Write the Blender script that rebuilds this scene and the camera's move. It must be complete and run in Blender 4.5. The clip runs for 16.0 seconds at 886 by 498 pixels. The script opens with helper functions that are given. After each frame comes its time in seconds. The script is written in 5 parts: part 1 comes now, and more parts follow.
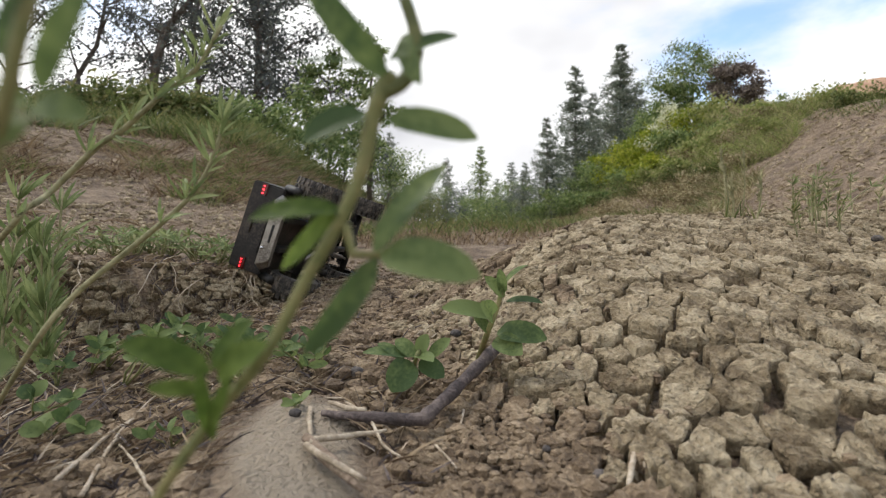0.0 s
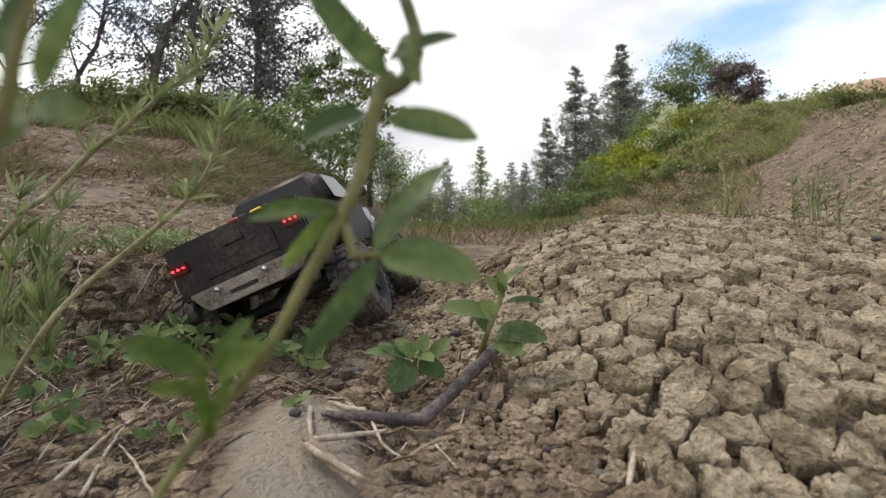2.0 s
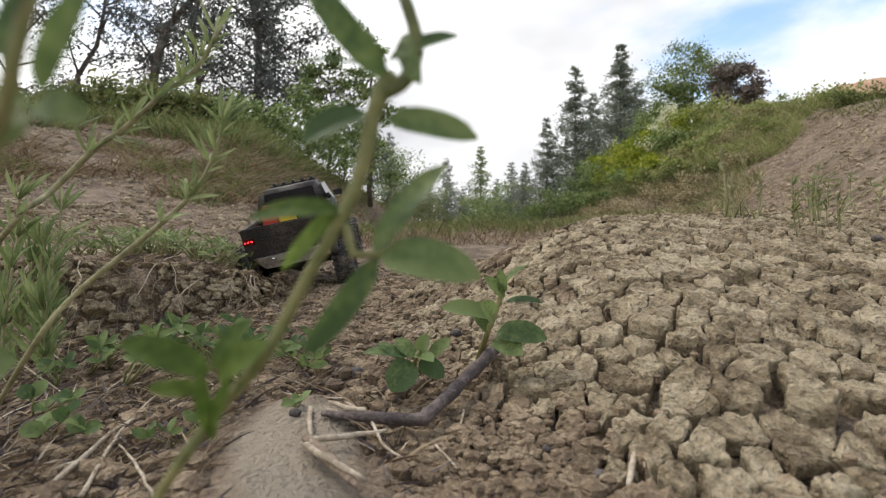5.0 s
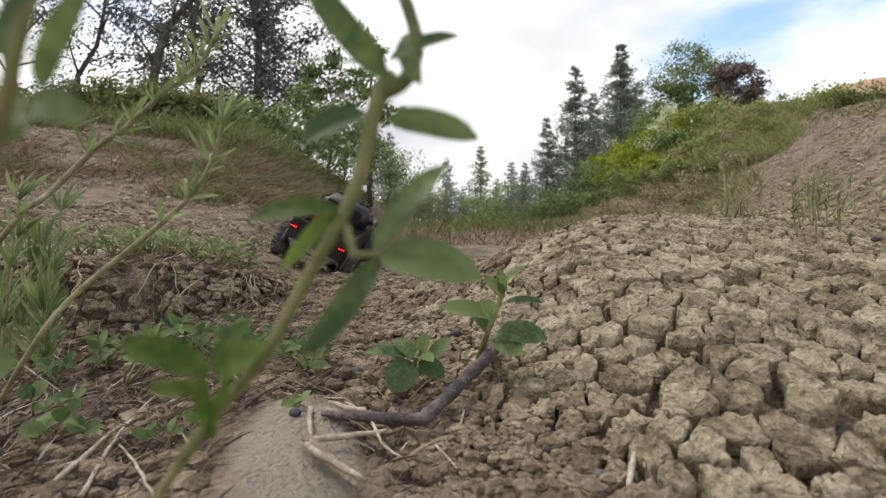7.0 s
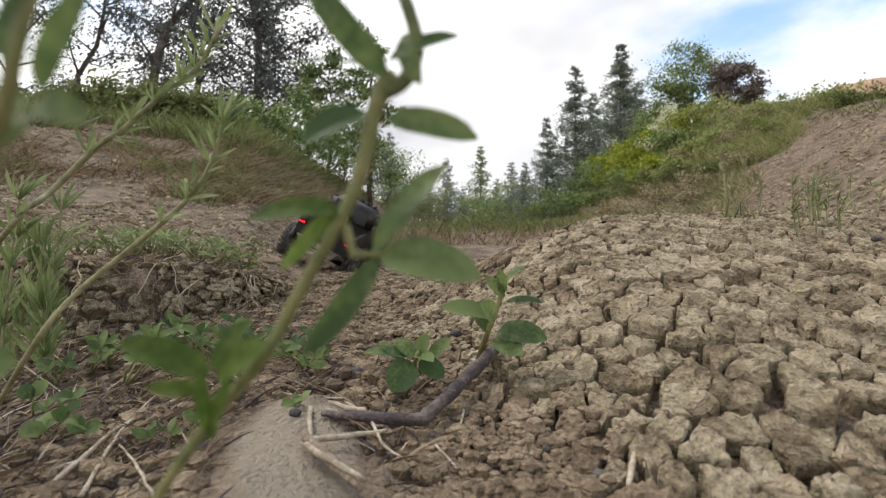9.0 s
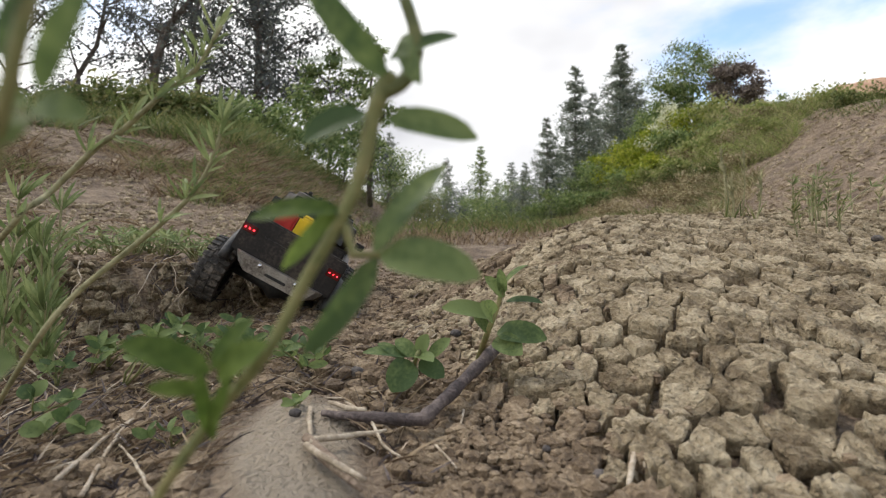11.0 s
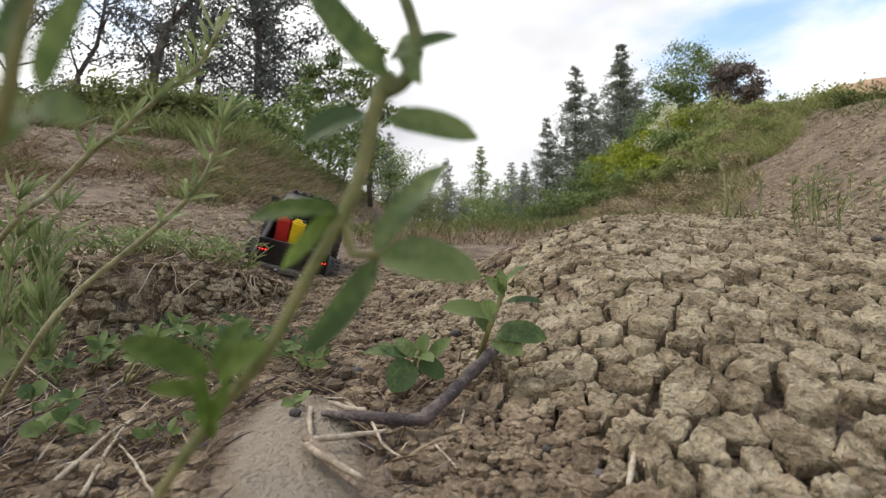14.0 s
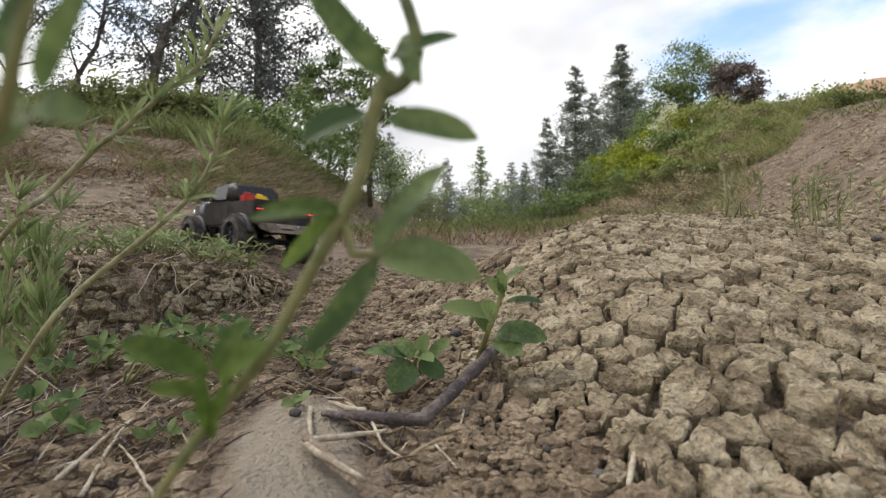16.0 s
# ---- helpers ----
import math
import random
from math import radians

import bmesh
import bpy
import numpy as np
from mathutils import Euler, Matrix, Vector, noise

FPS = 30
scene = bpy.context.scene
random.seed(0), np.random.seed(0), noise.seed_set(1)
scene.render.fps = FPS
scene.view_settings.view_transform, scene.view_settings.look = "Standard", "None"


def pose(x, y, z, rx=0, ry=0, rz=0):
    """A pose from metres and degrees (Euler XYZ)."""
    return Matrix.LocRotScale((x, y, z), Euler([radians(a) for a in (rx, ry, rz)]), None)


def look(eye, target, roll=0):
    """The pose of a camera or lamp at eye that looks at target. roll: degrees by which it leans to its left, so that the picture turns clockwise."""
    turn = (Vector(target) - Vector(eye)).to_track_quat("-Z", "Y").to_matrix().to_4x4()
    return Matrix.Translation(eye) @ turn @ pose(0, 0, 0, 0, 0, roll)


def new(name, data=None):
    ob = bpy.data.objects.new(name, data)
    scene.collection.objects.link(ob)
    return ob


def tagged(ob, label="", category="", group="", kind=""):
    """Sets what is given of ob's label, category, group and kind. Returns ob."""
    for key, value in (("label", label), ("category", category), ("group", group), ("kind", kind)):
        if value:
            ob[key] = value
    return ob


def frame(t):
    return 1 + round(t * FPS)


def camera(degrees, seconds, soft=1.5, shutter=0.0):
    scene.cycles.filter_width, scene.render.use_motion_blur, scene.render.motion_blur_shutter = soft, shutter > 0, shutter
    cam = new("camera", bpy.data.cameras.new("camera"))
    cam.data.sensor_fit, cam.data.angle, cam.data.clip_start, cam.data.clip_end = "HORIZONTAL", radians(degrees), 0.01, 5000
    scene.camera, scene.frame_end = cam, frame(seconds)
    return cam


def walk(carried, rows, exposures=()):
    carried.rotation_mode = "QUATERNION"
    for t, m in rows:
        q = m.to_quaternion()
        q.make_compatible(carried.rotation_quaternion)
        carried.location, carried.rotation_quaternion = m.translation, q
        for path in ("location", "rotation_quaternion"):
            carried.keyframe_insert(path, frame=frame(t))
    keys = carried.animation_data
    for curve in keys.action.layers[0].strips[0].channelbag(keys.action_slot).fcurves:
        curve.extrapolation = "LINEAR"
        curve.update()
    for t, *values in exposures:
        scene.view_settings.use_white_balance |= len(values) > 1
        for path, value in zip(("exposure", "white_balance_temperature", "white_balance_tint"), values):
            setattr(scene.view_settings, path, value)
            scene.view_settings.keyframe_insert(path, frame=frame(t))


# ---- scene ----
cam = camera(85, 16.0, soft=1.05, shutter=0.5)
cam.data.dof.use_dof, cam.data.dof.focus_distance, cam.data.dof.aperture_fstop = True, 0.68, 7.5
EYE = pose(0, 0, .17, 90, 0, 0)
walk(cam, [(0, EYE), (16, EYE)], exposures=[(0, 0.12), (16, 0.12)])

# ---- sky and sun ----
SUN = Vector((-.45, .22, .86)).normalized()
world = bpy.data.worlds.new("sky")
world.use_nodes = True
scene.world = world


def sky():
    nt = world.node_tree
    N, L = nt.nodes, nt.links
    N.clear()
    tex = N.new("ShaderNodeTexSky")
    tex.sky_type, tex.sun_disc = "NISHITA", False
    tex.sun_elevation, tex.sun_rotation = math.asin(SUN.z), math.atan2(SUN.x, SUN.y)
    gain = N.new("ShaderNodeVectorMath")
    gain.operation = "SCALE"
    gain.inputs["Scale"].default_value = .27
    L.new(tex.outputs[0], gain.inputs[0])
    where = N.new("ShaderNodeTexCoord")
    flat = N.new("ShaderNodeMapping")
    flat.inputs["Location"].default_value = (.22, .1, .0)
    flat.inputs["Scale"].default_value = (1, 1, 2.2)
    L.new(where.outputs["Generated"], flat.inputs[0])
    cloud = N.new("ShaderNodeTexNoise")
    cloud.inputs["Scale"].default_value, cloud.inputs["Detail"].default_value, cloud.inputs["Roughness"].default_value = 2.1, 7, .52
    L.new(flat.outputs[0], cloud.inputs["Vector"])
    cover = N.new("ShaderNodeMapRange")
    cover.interpolation_type = "SMOOTHSTEP"
    cover.inputs["From Min"].default_value, cover.inputs["From Max"].default_value = .345, .53
    # the cloud thickens towards the horizon
    split = N.new("ShaderNodeSeparateXYZ")
    L.new(where.outputs["Generated"], split.inputs[0])
    low = N.new("ShaderNodeMapRange")
    low.inputs["From Min"].default_value, low.inputs["From Max"].default_value = .18, .60
    low.inputs["To Min"].default_value, low.inputs["To Max"].default_value = .13, -.05
    L.new(split.outputs["Z"], low.inputs["Value"])
    more = N.new("ShaderNodeMath")
    more.operation = "ADD"
    L.new(cloud.outputs["Fac"], more.inputs[0])
    L.new(low.outputs[0], more.inputs[1])
    L.new(more.outputs[0], cover.inputs["Value"])
    thick = N.new("ShaderNodeTexNoise")
    thick.inputs["Scale"].default_value, thick.inputs["Detail"].default_value = 1.3, 4
    L.new(flat.outputs[0], thick.inputs["Vector"])
    grey = N.new("ShaderNodeValToRGB")
    e = grey.color_ramp.elements
    e[0].position, e[0].color = .48, (1.37, 1.37, 1.35, 1)
    e[1].position, e[1].color = .72, (.66, .66, .70, 1)
    L.new(thick.outputs["Fac"], grey.inputs[0])
    mix = N.new("ShaderNodeMix")
    mix.data_type = "RGBA"
    L.new(cover.outputs[0], mix.inputs["Factor"])
    L.new(gain.outputs[0], mix.inputs["A"])
    L.new(grey.outputs[0], mix.inputs["B"])
    back = N.new("ShaderNodeBackground")
    back.inputs["Strength"].default_value = 1.0
    L.new(mix.outputs["Result"], back.inputs["Color"])
    out = N.new("ShaderNodeOutputWorld")
    L.new(back.outputs[0], out.inputs[0])


sky()
sun = new("sun", bpy.data.lights.new("sun", "SUN"))
sun.data.energy, sun.data.angle, sun.data.color = 2.0, radians(9), (1, .94, .85)
sun.matrix_world = look(SUN * 20, (0, 0, 0))


# ---- materials ----
def material(name, stops, scale=20, rough=.9, bump=.3, fine=140, metal=0, through_light=0, vary=0, lump=0, detail=6, gloss=None, cracks=0, patch=None):
    """A surface whose colour wanders between the stops at two scales, with fine relief. vary: change from piece to piece."""
    m = bpy.data.materials.new(name)
    m.use_nodes = True
    nt = m.node_tree
    N, L = nt.nodes, nt.links
    b = N["Principled BSDF"]
    b.inputs["Roughness"].default_value, b.inputs["Metallic"].default_value = rough, metal
    if gloss is not None:
        b.inputs["Specular IOR Level"].default_value = gloss
    at = N.new("ShaderNodeTexCoord")
    big = N.new("ShaderNodeTexNoise")
    big.inputs["Scale"].default_value, big.inputs["Detail"].default_value, big.inputs["Roughness"].default_value = scale, detail, .62
    L.new(at.outputs["Object"], big.inputs["Vector"])
    small = N.new("ShaderNodeTexNoise")
    small.inputs["Scale"].default_value, small.inputs["Detail"].default_value = fine, 4
    L.new(at.outputs["Object"], small.inputs["Vector"])
    blend = N.new("ShaderNodeMix")
    blend.inputs["Factor"].default_value = .35
    L.new(big.outputs["Fac"], blend.inputs["A"])
    L.new(small.outputs["Fac"], blend.inputs["B"])
    value = blend.outputs["Result"]
    if vary:
        info = N.new("ShaderNodeObjectInfo")
        geo = N.new("ShaderNodeNewGeometry")
        add = N.new("ShaderNodeMath")
        add.operation = "ADD"
        L.new(info.outputs["Random"], add.inputs[0])
        L.new(geo.outputs["Random Per Island"], add.inputs[1])
        part_of = N.new("ShaderNodeMath")
        part_of.operation = "FRACT"
        L.new(add.outputs[0], part_of.inputs[0])
        shift = N.new("ShaderNodeMath")
        shift.operation = "MULTIPLY_ADD"
        shift.inputs[1].default_value, shift.inputs[2].default_value = vary, -vary / 2
        L.new(part_of.outputs[0], shift.inputs[0])
        sumup = N.new("ShaderNodeMath")
        sumup.operation = "ADD"
        L.new(value, sumup.inputs[0])
        L.new(shift.outputs[0], sumup.inputs[1])
        value = sumup.outputs[0]
    ramp = N.new("ShaderNodeValToRGB")
    e = ramp.color_ramp.elements
    while len(e) < len(stops):
        e.new(.5)
    for k, c in enumerate(stops):
        e[k].position, e[k].color = .39 + .22 * k / max(1, len(stops) - 1), (*c, 1)
    L.new(value, ramp.inputs[0])
    colour = ramp.outputs[0]
    crack = None
    if cracks:
        # hairline cracks, bent by the noise
        push = N.new("ShaderNodeVectorMath")
        push.operation = "MULTIPLY_ADD"
        push.inputs[1].default_value = (.022, .022, .022)
        L.new(big.outputs["Color"], push.inputs[0])
        L.new(at.outputs["Object"], push.inputs[2])
        net = N.new("ShaderNodeTexVoronoi")
        net.feature = "DISTANCE_TO_EDGE"
        net.inputs["Scale"].default_value = cracks
        L.new(push.outputs[0], net.inputs["Vector"])
        edge = N.new("ShaderNodeMapRange")
        edge.inputs["From Min"].default_value, edge.inputs["From Max"].default_value = .0, .06
        L.new(net.outputs["Distance"], edge.inputs["Value"])
        crack = edge.outputs[0]
        stain = N.new("ShaderNodeMix")
        stain.data_type, stain.blend_type = "RGBA", "MULTIPLY"
        stain.inputs["Factor"].default_value = 1
        tone = N.new("ShaderNodeMapRange")
        tone.inputs["To Min"].default_value = .86
        L.new(crack, tone.inputs["Value"])
        L.new(colour, stain.inputs["A"])
        L.new(tone.outputs[0], stain.inputs["B"])
        colour = stain.outputs["Result"]
    if patch:
        # a long deposit of pale silt
        spot, turned, reach, stretch, tint = patch
        place = N.new("ShaderNodeMapping")
        place.vector_type = "TEXTURE"
        place.inputs["Location"].default_value, place.inputs["Rotation"].default_value = spot, (0, 0, radians(turned))
        place.inputs["Scale"].default_value = (1, stretch, 2)
        L.new(at.outputs["Object"], place.inputs["Vector"])
        gone = N.new("ShaderNodeVectorMath")
        gone.operation = "LENGTH"
        L.new(place.outputs[0], gone.inputs[0])
        wob = N.new("ShaderNodeMath")
        wob.operation = "MULTIPLY_ADD"
        wob.inputs[1].default_value = reach * .8
        L.new(big.outputs["Fac"], wob.inputs[0])
        L.new(gone.outputs["Value"], wob.inputs[2])
        near = N.new("ShaderNodeMapRange")
        near.inputs["From Min"].default_value, near.inputs["From Max"].default_value = reach * 1.15, reach * 1.5
        near.inputs["To Min"].default_value, near.inputs["To Max"].default_value = 1, 0
        L.new(wob.outputs[0], near.inputs["Value"])
        silt = N.new("ShaderNodeMix")
        silt.data_type = "RGBA"
        L.new(near.outputs[0], silt.inputs["Factor"])
        L.new(colour, silt.inputs["A"])
        silt.inputs["B"].default_value = (*tint, 1)
        colour = silt.outputs["Result"]
    L.new(colour, b.inputs["Base Color"])
    if bump:
        relief = N.new("ShaderNodeBump")
        relief.inputs["Strength"].default_value, relief.inputs["Distance"].default_value = bump, 1.2 / fine
        L.new(small.outputs["Fac"], relief.inputs["Height"])
        if lump:
            first = N.new("ShaderNodeBump")
            first.inputs["Strength"].default_value, first.inputs["Distance"].default_value = lump, .5 / scale
            L.new(big.outputs["Fac"], first.inputs["Height"])
            L.new(first.outputs[0], relief.inputs["Normal"])
            if crack:
                second = N.new("ShaderNodeBump")
                second.inputs["Strength"].default_value, second.inputs["Distance"].default_value = .5, .002
                L.new(crack, second.inputs["Height"])
                L.new(second.outputs[0], first.inputs["Normal"])
        L.new(relief.outputs[0], b.inputs["Normal"])
    if through_light:
        thin = N.new("ShaderNodeBsdfTranslucent")
        L.new(ramp.outputs[0], thin.inputs["Color"])
        both = N.new("ShaderNodeMixShader")
        both.inputs[0].default_value = through_light
        L.new(b.outputs[0], both.inputs[1])
        L.new(thin.outputs[0], both.inputs[2])
        L.new(both.outputs[0], N["Material Output"].inputs[0])
    return m


MUD = material("dried_mud", [(.16, .117, .066), (.315, .248, .152), (.48, .395, .262)], 24, .96, 1.0, 170, vary=.10, lump=1.0, detail=10, cracks=44)
EARTH = material("earth", [(.08, .054, .034), (.175, .124, .08), (.30, .228, .152)], 11, .97, 1.0, 150, lump=1.0, detail=10, patch=((-.118, .375, .02), 19, .050, 2.5, (.31, .255, .185)))
CRUMB = material("mud_crumb", [(.09, .061, .036), (.18, .128, .077), (.31, .235, .15)], 30, .96, .9, 220, vary=.12, lump=.8)
LEAF = material("alfalfa_leaf", [(.068, .11, .040), (.118, .168, .058), (.185, .24, .085)], 40, .5, .2, 300, through_light=.45, vary=.3, gloss=.22)
SHOOT = material("pale_weed_stem", [(.17, .165, .085), (.26, .245, .13), (.36, .33, .19)], 30, .7, .2, 200, vary=.1, gloss=.22)
BARK_BROWN = material("brown_bark", [(.11, .075, .05), (.20, .145, .10), (.31, .24, .17)], 70, .9, .6, 260)
STEM = material("alfalfa_stem", [(.105, .118, .046), (.16, .165, .062), (.225, .20, .085)], 30, .6, .2, 200, vary=.1, gloss=.22)
GRASS = material("grass_blade", [(.09, .115, .036), (.145, .178, .056), (.23, .225, .09)], 6, .6, 0, 100, through_light=.35, vary=.35, gloss=.22)
WEED = material("weed_leaf", [(.145, .19, .07), (.215, .27, .105), (.30, .345, .15)], 30, .55, .2, 200, through_light=.4, vary=.3, gloss=.22)
# green grass with the hillside's sun glow and haze mixed into its colour
SUNLIT = material("sunlit_grass", [(.18, .225, .06), (.29, .325, .105), (.44, .42, .19)], 4, .6, 0, 100, through_light=.5, vary=.3, gloss=.22)
TAN = material("tan_grass", [(.19, .15, .075), (.31, .255, .14), (.45, .385, .235)], 5, .8, 0, 100, through_light=.3, vary=.4, gloss=.22)
# alfalfa leaf again, yellower: light from behind is put into the colour
BASAL = material("backlit_leaf", [(.065, .11, .020), (.11, .165, .032), (.17, .235, .055)], 40, .5, .2, 300, through_light=.55, vary=.2, gloss=.22)
STRAW = material("dry_grass", [(.11, .072, .042), (.20, .142, .085), (.33, .25, .155)], 8, .8, 0, 100, through_light=.2, vary=.4, gloss=.22)
TWIG = material("pale_dead_stalk", [(.21, .165, .11), (.34, .275, .195), (.47, .40, .30)], 60, .8, .3, 300)
BARKY = material("dark_stick_bark", [(.035, .026, .024), (.07, .052, .047), (.14, .11, .095)], 50, .85, .6, 300)
TRUNK = material("tree_bark", [(.05, .04, .03), (.09, .075, .06), (.15, .125, .10)], 6, .9, .5, 40)
# dark leaves, paled and blued in colour to stand for haze and flare
OAK = material("hazed_tree_leaf", [(.062, .071, .070), (.108, .119, .112), (.165, .18, .155)], 3, .6, 0, 40, through_light=.25, vary=.4, gloss=.22)
# next two: leaf greens raised in colour to carry hillside sun and haze
YOUNG = material("light_tree_leaf", [(.105, .16, .05), (.19, .25, .085), (.30, .355, .145)], 3, .55, 0, 40, through_light=.4, vary=.4, gloss=.22)
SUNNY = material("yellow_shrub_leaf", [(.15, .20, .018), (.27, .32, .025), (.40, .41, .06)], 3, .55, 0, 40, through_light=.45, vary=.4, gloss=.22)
# needle colour lightened to imitate haze over the distant trees
SPRUCE = material("hazed_spruce_needle", [(.13, .155, .12), (.21, .24, .185), (.30, .325, .25)], 3, .7, 0, 40, through_light=.4, vary=.4, gloss=.22)
BLOOM = material("white_blossom", [(.50, .52, .30), (.70, .69, .46), (.82, .81, .62)], 5, .7, 0, 40, through_light=.3, vary=.4, gloss=.22)
RUSSET = material("brown_shrub_leaf", [(.10, .08, .068), (.16, .13, .108), (.23, .19, .155)], 3, .7, 0, 40, through_light=.15, vary=.4, gloss=.22)
STONE = material("dark_stone", [(.035, .03, .028), (.07, .06, .053), (.13, .11, .095)], 60, .85, .6, 240)
RED_EARTH = material("red_earth", [(.25, .14, .08), (.38, .23, .14), (.48, .31, .20)], 2, .95, .5, 20)

BODY = material("dark_truck_body", [(.010, .009, .008), (.019, .016, .014), (.060, .046, .036)], 14, .5, .1, 200, gloss=.3)
HOOD = material("grey_truck_paint", [(.05, .05, .052), (.085, .085, .088), (.12, .12, .12)], 30, .22, .05, 200, metal=.2)
BLACK = material("black_plastic", [(.008, .008, .008), (.015, .014, .013), (.035, .03, .025)], 40, .6, .2, 200)
TYRE = material("dusty_rubber", [(.018, .016, .015), (.05, .044, .037), (.15, .125, .098)], 50, .85, .4, 260)
STEEL = material("scuffed_steel", [(.13, .112, .095), (.25, .225, .195), (.36, .33, .29)], 45, .45, .3, 260, metal=.6)
CHROME = material("bright_bolt", [(.5, .5, .5), (.6, .6, .6)], 20, .25, 0, 100, metal=.9)
GLASS = material("dark_glass", [(.006, .007, .009), (.012, .013, .015)], 10, .12, 0, 100, gloss=.3)
RED_CAN = material("red_plastic", [(.36, .018, .012), (.50, .028, .018)], 30, .45, .1, 200)
YELLOW_CAN = material("yellow_plastic", [(.62, .42, .01), (.75, .52, .015)], 30, .45, .1, 200)


def glow(name, colour, strength):
    m = bpy.data.materials.new(name)
    m.use_nodes = True
    b = m.node_tree.nodes["Principled BSDF"]
    b.inputs["Base Color"].default_value = (*colour, 1)
    b.inputs["Emission Color"].default_value = (*colour, 1)
    b.inputs["Emission Strength"].default_value = strength
    return m


LED = glow("red_led", (1, .02, .03), 6)
LAMP_RED = material("red_lens", [(.05, .006, .006), (.09, .008, .008)], 30, .25, 0, 100)


# ---- ground ----
def smooth(a, b, v):
    k = np.clip((v - a) / (b - a), 0, 1)
    return k * k * (3 - 2 * k)


def ledge_y(x):
    """Where the ledge's cut face runs."""
    return np.interp(x, (-1.5, -.62, -.5, -.42, -.34, -.2), (.76, .84, .90, 1.02, 1.15, 1.4)) + .014 * np.sin(23 * x) + .008 * np.sin(57 * x + 1)


def gully_x(y):
    return float(np.interp(y, (.2, .4, .62, .75, 1.05, 1.5), (-.02, -.05, -.14, -.22, -.26, -.3)))


def silt(x, y):
    """1 on the long pale hump of dried silt, falling to 0 round it."""
    c, n = math.cos(radians(19)), math.sin(radians(19))
    u, v = (x + .118) * c + (y - .375) * n, (y - .375) * c - (x + .118) * n
    return np.exp(-(u / .058) ** 2 - (v / .135) ** 4)


def lay(x, y):
    """Height of the ground, without its small roughness: a gully between a mud mound and a cut ledge, two banks behind."""
    x, y = np.asarray(x, float), np.asarray(y, float)
    gx = np.interp(y, (.2, .4, .62, .75, 1.05, 1.5, 2.2, 3, 6, 400), (-.02, -.05, -.14, -.22, -.26, -.3, -.2, 0, .4, 40))
    floor = np.interp(y, (.2, .4, .62, .75, .9, 1.1, 1.5, 2, 3, 5, 10, 40, 400), (0, .005, .03, .035, .045, .075, .09, .13, .2, .33, .53, 1.6, 14.5))
    # the mound on one side of the gully
    up = .015 + .318 * (np.clip(y, .12, 1.0) - .3) + .02 * np.clip(x - .4, 0, .6)
    up = up - .17 * smooth(.97, 1.6, y) * smooth(3.5, .6, x) + .03 * smooth(1.6, 3, y)
    wide = smooth(.4, 1, y)
    share = smooth(gx + .03 + .09 * wide, gx + .40 + .22 * wide, x)
    mound = up * share + floor * (1 - share)
    z = np.where(y < 1.0, np.maximum(floor, mound), np.maximum(floor, mound) * smooth(3.2, 1.8, y) + floor * smooth(1.8, 3.2, y))
    # the ledge and the bowl-shaped bank on the other side
    r = np.hypot(x, y)
    q = np.minimum(r, -2.65 * x)
    bank = .17 + np.interp(q, (-50, .6, 1.0, 1.8, 2.1, 2.8, 4.0, 5.3, 8, 30), (-1.5, -.12, -.03, .01, .08, .30, .74, 1.12, 1.35, 2.2))
    bank = bank - .085 * np.exp(-((x + .34) / .17) ** 2 - ((y - 1.38) / .38) ** 2)
    bank = bank + .03 * np.clip(y - 4, 0, 60) * smooth(.5, 3, q)
    edge = ledge_y(x)
    over = smooth(edge - .05, edge + .05, y) * smooth(-.12, -.24, x)
    near = .005 + .035 * smooth(.45, .85, y) - .03 * smooth(-.3, -.8, x) * smooth(.2, .6, y)
    left = np.where(over > 0, near * (1 - over) + np.maximum(bank, floor) * over, near)
    side = smooth(gx + .02, gx - .12, x)
    z = z * (1 - side) + np.where(y > 1.6, np.maximum(z, left), left) * side
    # the straight bank on the mound's side
    far = x - .1 * y
    tall = np.interp(y, (0, 4.9, 6.5, 8, 10.4, 15, 26, 60), (1.05, 1.38, 1.60, 1.92, 2.06, 1.92, 1.5, 1.5))
    z = z + tall * np.interp(far, (.9, 2, 4, 6, 20, 400), (0, .14, 1, 1.04, 1.1, 1.2)) * smooth(.4, 1.8, y)
    # a pale hump of dried silt
    z = z + .014 * silt(x, y)
    return z


